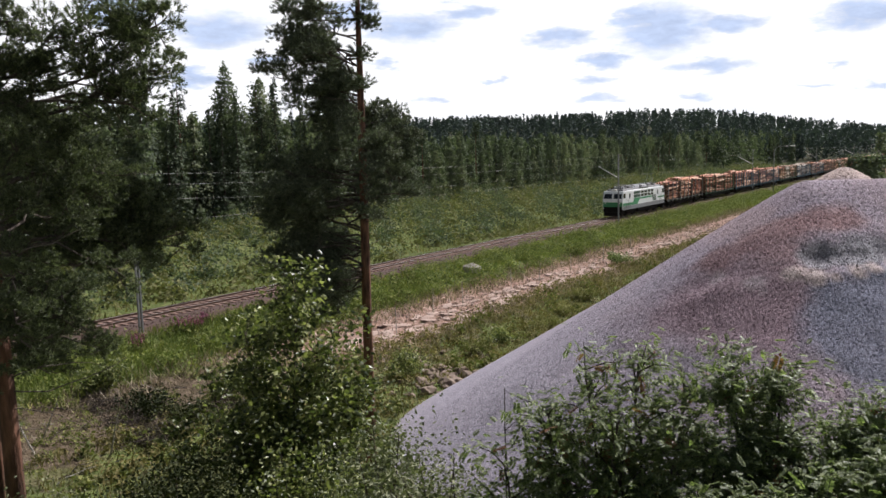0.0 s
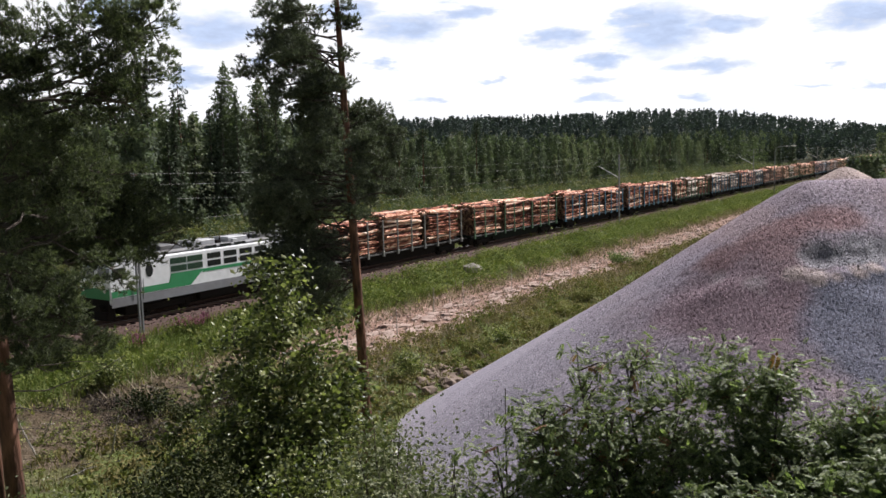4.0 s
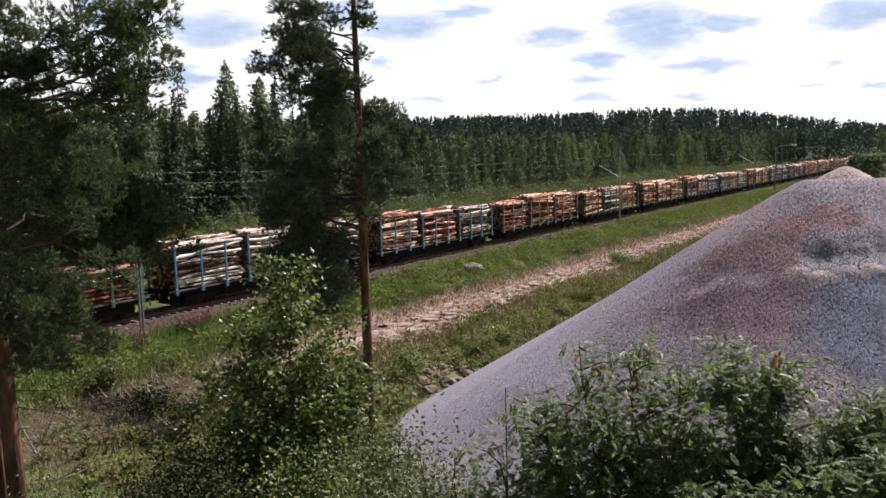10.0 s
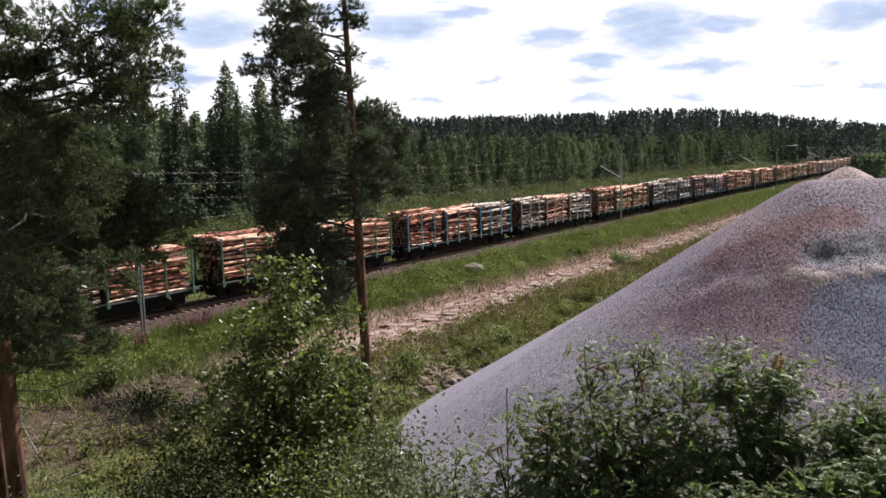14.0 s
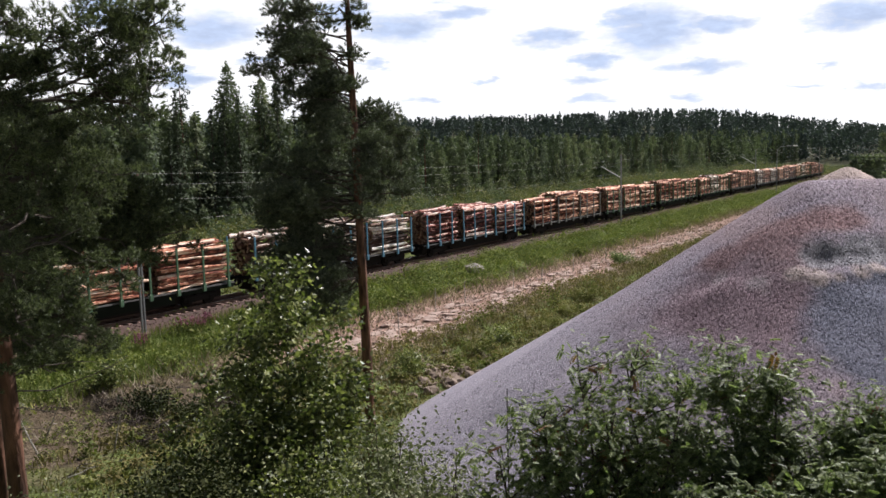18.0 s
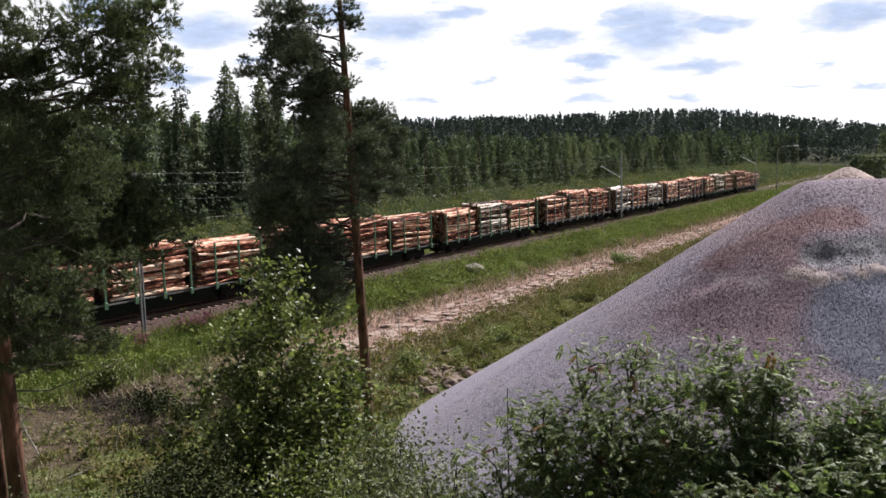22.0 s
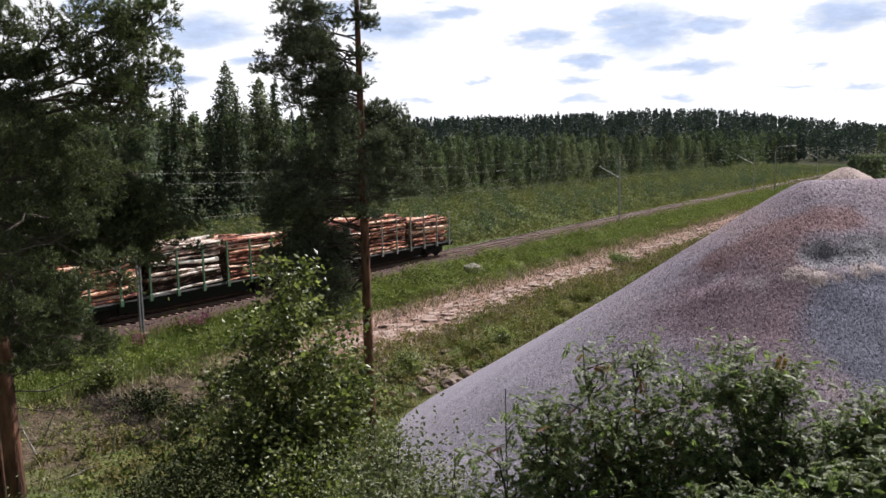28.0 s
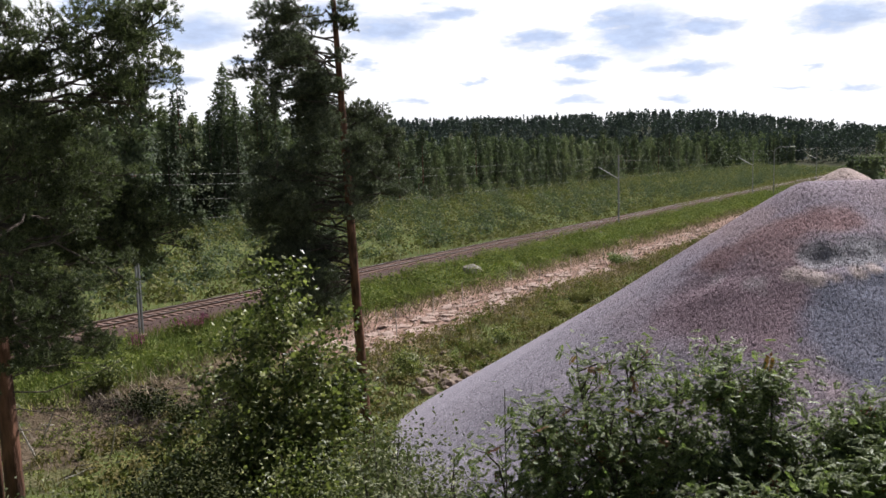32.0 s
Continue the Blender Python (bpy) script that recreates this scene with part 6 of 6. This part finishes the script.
def low_bush(x, y, r, h, mat, leaf, count, label, seed, category="bush"):
    rng = np.random.default_rng(seed)
    z = max(float(ground_z(x, y)), -9.0)
    t = empty("bush", Matrix.Translation((x, y, z)), label, category, "bushes")
    stems, C = [], []
    for k in range(12):
        a, d = rng.random() * 6.283, rng.uniform(0.3, 1.0) * r
        top = Vector((math.cos(a) * d, math.sin(a) * d, h * rng.uniform(0.5, 1.0) * (1.15 - 0.45 * d / r)))
        stems.append(tube(bent((top.x * 0.15, top.y * 0.15, -0.2), top, -0.05, 4, 0.03, rng), [0.02, 0.016, 0.012, 0.008, 0.004], 5, False))
        for j in range(7):
            c = np.array(top) * np.array([1, 1, 1]) * rng.uniform(0.35, 1.0)
            C.append(c + rng.normal(0, 0.16 * max(r, h) ** 0.7, (max(4, count // 84), 3)))
    v, f = join_tubes(stems)
    piece("stemwork", mesh("stemwork", v, f, M_DARK_BARK), t)
    v, f = leaf_quads(rng, np.concatenate(C), leaf, 0.55, 0.25)
    piece("leaf_crown", mesh("leaf_crown", v, f, mat), t)
    return t


low_bush(-1.75, 41.5, 1.3, 1.6, M_BIRCH, 0.06, 2600, "leafy green bush beside the stony bank", 151)
low_bush(17.4, 78.9, 1.5, 1.5, M_ROWAN, 0.08, 1500, "dark green bush beside the cleared strip", 152)
low_bush(6.5, 52.0, 1.2, 0.9, M_BUSH, 0.07, 1500, "low olive green bush in rough grass", 153)
low_bush(2.0, 46.0, 1.0, 0.8, M_BUSH, 0.06, 1400, "low olive green bush in rough grass", 154)
low_bush(11.0, 62.0, 1.4, 0.9, M_BUSH, 0.08, 1400, "low olive green bush in rough grass", 155)
low_bush(-4.6, 8.2, 0.95, 1.15, M_WILLOW, 0.022, 9000, "pale grey-green willow bush on the bank", 156)
low_bush(-3.0, 8.0, 0.7, 0.95, M_ALDER, 0.026, 7000, "dark green leafy bush on the bank", 157)
low_bush(-4.2, 11.9, 0.9, 1.35, M_ALDER, 0.034, 8000, "dark green leafy bush on the bank", 158)
low_bush(-0.7, 9.2, 0.55, 2.2, M_WILLOW, 0.028, 4600, "sparse pale-leaved bush in front of the gravel", 159)
low_bush(-0.1, 8.5, 0.6, 1.7, M_WILLOW, 0.028, 3400, "sparse pale-leaved bush in front of the gravel", 160)
low_bush(-13.0, 35.0, 1.6, 1.3, M_ALDER, 0.07, 2400, "dark leafy bush on rough ground", 161)
low_bush(-16.5, 38.5, 1.8, 1.5, M_BIRCH, 0.07, 2200, "leafy green bush on rough ground", 162)
low_bush(-9.5, 38.0, 1.5, 1.2, M_BIRCH, 0.07, 1800, "leafy green bush on rough ground", 163)
low_bush(-19.0, 33.0, 1.6, 1.3, M_BIRCH, 0.06, 2200, "leafy green bush on rough ground", 164)


def build_sticks():
    for x, y, z0, dx, dz, r, label in ((0.57, 7.98, 5.1, 0.03, 2.15, 0.013, "thin bare whip of a young tree"), (-16.37, 32.0, -1.5, 0.83, 1.85, 0.035, "pale leaning dead sapling"), (-12.77, 29.83, -1.5, 0.45, 1.75, 0.04, "pale leaning dead sapling"),
                                      (-15.6, 30.0, -1.5, -0.7, 1.8, 0.045, "pale leaning dead sapling")):
        t = empty("dead_sapling", Matrix.Translation((x, y, z0)), label, "dead sapling", "dead saplings")
        path = bent((0, 0, 0), (dx, 0, dz), 0.0, 5, 0.02, np.random.default_rng(int(100 * abs(x))))
        piece("stem", mesh("stem", *tube(path, [r * (1 - 0.14 * k) for k in range(6)], 6), M_DARK_BARK if r < 0.015 else M_PALE_BARK), t)
        for k in (2, 3, 4):
            piece("twig", mesh("twig", *tube([path[k], path[k] + Vector((0.25 * (-1) ** k, 0.05, 0.2)) * dz * 0.2], [r * 0.5, r * 0.2], 5), M_DARK_BARK if r < 0.015 else M_PALE_BARK), t)


build_sticks()


def fireweed(s, off, seed):
    """A clump of flowering stalks."""
    rng = np.random.default_rng(seed)
    p = track(s, off)
    t = empty("fireweed_clump", Matrix.Translation((p.x, p.y, float(ground_z(p.x, p.y)))), "clump of pinkish purple flowering fireweed in grass", "wildflowers", "fireweed")
    stalks, green, pink = [], [], []
    for k in range(22):
        x, y, h = rng.normal(0, 0.28), rng.normal(0, 0.28), rng.uniform(0.6, 1.0)
        stalks.append(tube([(x, y, -0.1), (x, y, h * 0.5), (x + rng.normal(0, 0.05), y, h)], [0.008, 0.007, 0.003], 4, False))
        u = rng.random((16, 1))
        green.append(np.array([x, y, 0]) + u * np.array([0, 0, h * 0.65]) + rng.normal(0, 0.05, (16, 3)))
        u = rng.random((18, 1))
        pink.append(np.array([x, y, h * 0.62]) + u * np.array([0, 0, h * 0.38]) + rng.normal(0, 0.025, (18, 3)))
    tagged(piece("stem_cluster", mesh("stem_cluster", *join_tubes(stalks), M_DARK_BARK), t), kind="stuff")
    piece("leaves", mesh("leaves", *leaf_quads(rng, np.concatenate(green), 0.06, 0.3, 0.2), M_THICKET), t)
    tagged(piece("blossom", mesh("blossom", *leaf_quads(rng, np.concatenate(pink), 0.035, 0.7, 0.2), M_PINK), t, None, "pinkish purple flowers"), kind="stuff")


for s, off, seed in ((31.6, -4.3, 191), (32.4, -4.7, 192), (33.4, -4.1, 193), (46.5, -4.4, 194), (27.8, -5.2, 195)):
    fireweed(s, off, seed)


def build_brash():
    """Felling waste on the bare ground: single branches and a dark heap of twigs."""
    rng = np.random.default_rng(181)
    for k in range(85):
        P = scatter(rng, 1, 4, 34, -19, -9.5)[0]
        a, l = rng.uniform(0, 6.283), rng.uniform(0.7, 2.6)
        path = bent((0, 0, 0.03), (math.cos(a) * l, math.sin(a) * l, rng.uniform(0.05, 0.5)), -0.06 * l, 4, 0.03 * l, rng)
        r = rng.uniform(0.014, 0.035)
        t = empty("fallen_branch", Matrix.Translation(P), "grey dead branch lying on bare ground", "branch", "felling waste")
        bark = M_PALE_BARK if rng.random() < 0.35 else M_DARK_BARK
        piece("stem", mesh("stem", *tube(path, [r * (1 - 0.17 * i) for i in range(5)], 5), bark), t)
        for i in (2, 3):
            b = rng.uniform(0, 6.283)
            piece("twig", mesh("twig", *tube([path[i], path[i] + Vector((math.cos(b), math.sin(b), 0.5)) * 0.22 * l], [r * 0.5, r * 0.2], 4), bark), t)
    for x, y, wide, seed in ((-13.6, 34.2, 1.3, 1), (-15.8, 36.5, 1.0, 2), (-10.2, 35.6, 1.1, 3), (-11.8, 31.6, 1.0, 4)):
        r = np.random.default_rng(seed)
        t = empty("brush_pile", Matrix.Translation((x, y, float(ground_z(x, y)))), "dark tangled pile of dead twigs", "brush pile", "felling waste")
        twigs = []
        for k in range(150):
            a, d = r.uniform(0, 6.283), wide * math.sqrt(r.random())
            foot = Vector((math.cos(a) * d, math.sin(a) * d, r.uniform(0, 0.5) * (1 - d / wide * 0.7)))
            w = Vector(unit(r, 1)[0])
            w.z = abs(w.z) * 0.5
            twigs.append(tube(bent(foot, foot + w * r.uniform(0.4, 1.1), -0.04, 3, 0.03, r), [0.016, 0.013, 0.009, 0.004], 4, False))
        tagged(piece("twigwork", mesh("twigwork", *join_tubes(twigs), M_DARK_BARK), t), kind="stuff")
        C = r.normal(0, 1, (500, 3)) * np.array([0.45, 0.45, 0.22]) * wide
        C[:, 2] = np.abs(C[:, 2])
        v, f = leaf_quads(r, C, 0.045, 0.5, 0.2)
        tagged(piece("dry_leaves", mesh("dry_leaves", v, f, M_DRYLEAF), t, None, "withered brown leaves"), kind="stuff")


build_brash()


low_bush(-3.6, 11.2, 0.9, 1.7, M_ALDER, 0.032, 7000, "dark green leafy bush on the bank", 165)
low_bush(-11.0, 33.5, 1.3, 1.0, M_ALDER, 0.06, 1800, "dark leafy bush on rough ground", 166)
low_bush(-17.5, 30.5, 1.5, 1.1, M_BUSH, 0.06, 1800, "low olive green bush in rough grass", 167)
low_bush(-9.8, 42.0, 1.6, 1.2, M_BIRCH, 0.07, 1800, "leafy green bush on rough ground", 168)
low_bush(-20.5, 41.0, 1.6, 1.2, M_ALDER, 0.07, 1800, "dark leafy bush on rough ground", 169)
low_bush(3.6, 48.5, 1.3, 1.0, M_BIRCH, 0.06, 1700, "leafy green bush on rough ground", 170)
low_bush(8.8, 57.0, 1.2, 0.8, M_BUSH, 0.07, 1300, "low olive green bush in rough grass", 171)
low_bush(-3.5, 9.8, 0.9, 1.5, M_ALDER, 0.032, 7500, "dark green leafy bush on the bank", 172)
low_bush(-1.9, 10.3, 0.8, 1.7, M_BIRCH, 0.036, 5000, "leafy green birch bush on the bank", 173)


# ---- what moves ----
# sideways bend of the wind at half-second steps, as read at the middle pine's top
WIND = (20, 21, 16, 11, 9, 7, -2, -10, -13, -14, -15, -16, -16, -9, -3, -2, 0, 1, 5, 7, 12, 15, 17, 15, 11, 6, 4, 2, -4, -6,
        -5, -4, -3, -3, -6, -5, 0, -1, -14, -21, -18, -13, -18, -26, -12, 16, 34, 21, -4, -7, 11, 23, 20, 12, 8, 14, 17, 2, -15, -17, -4, 4, -1, -12, -17)


def wind(t):
    k = min(max(t * 2, 0), 64)
    i = min(int(k), 63)
    return WIND[i] + (WIND[i + 1] - WIND[i]) * (k - i)


def sway(thing, gain, lag=0.0, flutter=0.0):
    """Leans a tree about its foot with the wind, in degrees per unit of wind."""
    base = thing.matrix_basis.copy()
    rows = []
    for k in range(65):
        t = k / 2
        lean = gain * wind(t - lag) + flutter * math.sin(t * 3.9 + lag * 7)
        rows.append((t, base @ pose(0, 0, 0, flutter * 0.6 * math.sin(t * 2.7 + lag), lean, 0)))
    walk(thing, rows)


def motions():
    walk(LOCO, train_rows(8.95))
    for w, ds in WAGONS:
        walk(w, train_rows(ds))
    walk(CLOUDS, [(0.0, pose(0, 0, 0)), (16.0, pose(0, 0, 0, 0, 0, 0.7)), (32.0, pose(0, 0, 0, 0, 0, 1.4))])
    sway(PINE_MIDDLE, 0.0693)
    sway(PINE_LEFT, 0.012, 0.3, 0.2)
    sway(PINE_BACK, 0.03, 0.2, 0.15)
    sway(BIRCH, 0.10, 0.4, 0.3)
    for k, t in enumerate(ROWANS):
        sway(t, 0.07, 0.5 + 0.2 * k, 0.6)
    for k, t in enumerate(SLIM):
        sway(t, 0.012, 0.3 * k, 0.2)


motions()
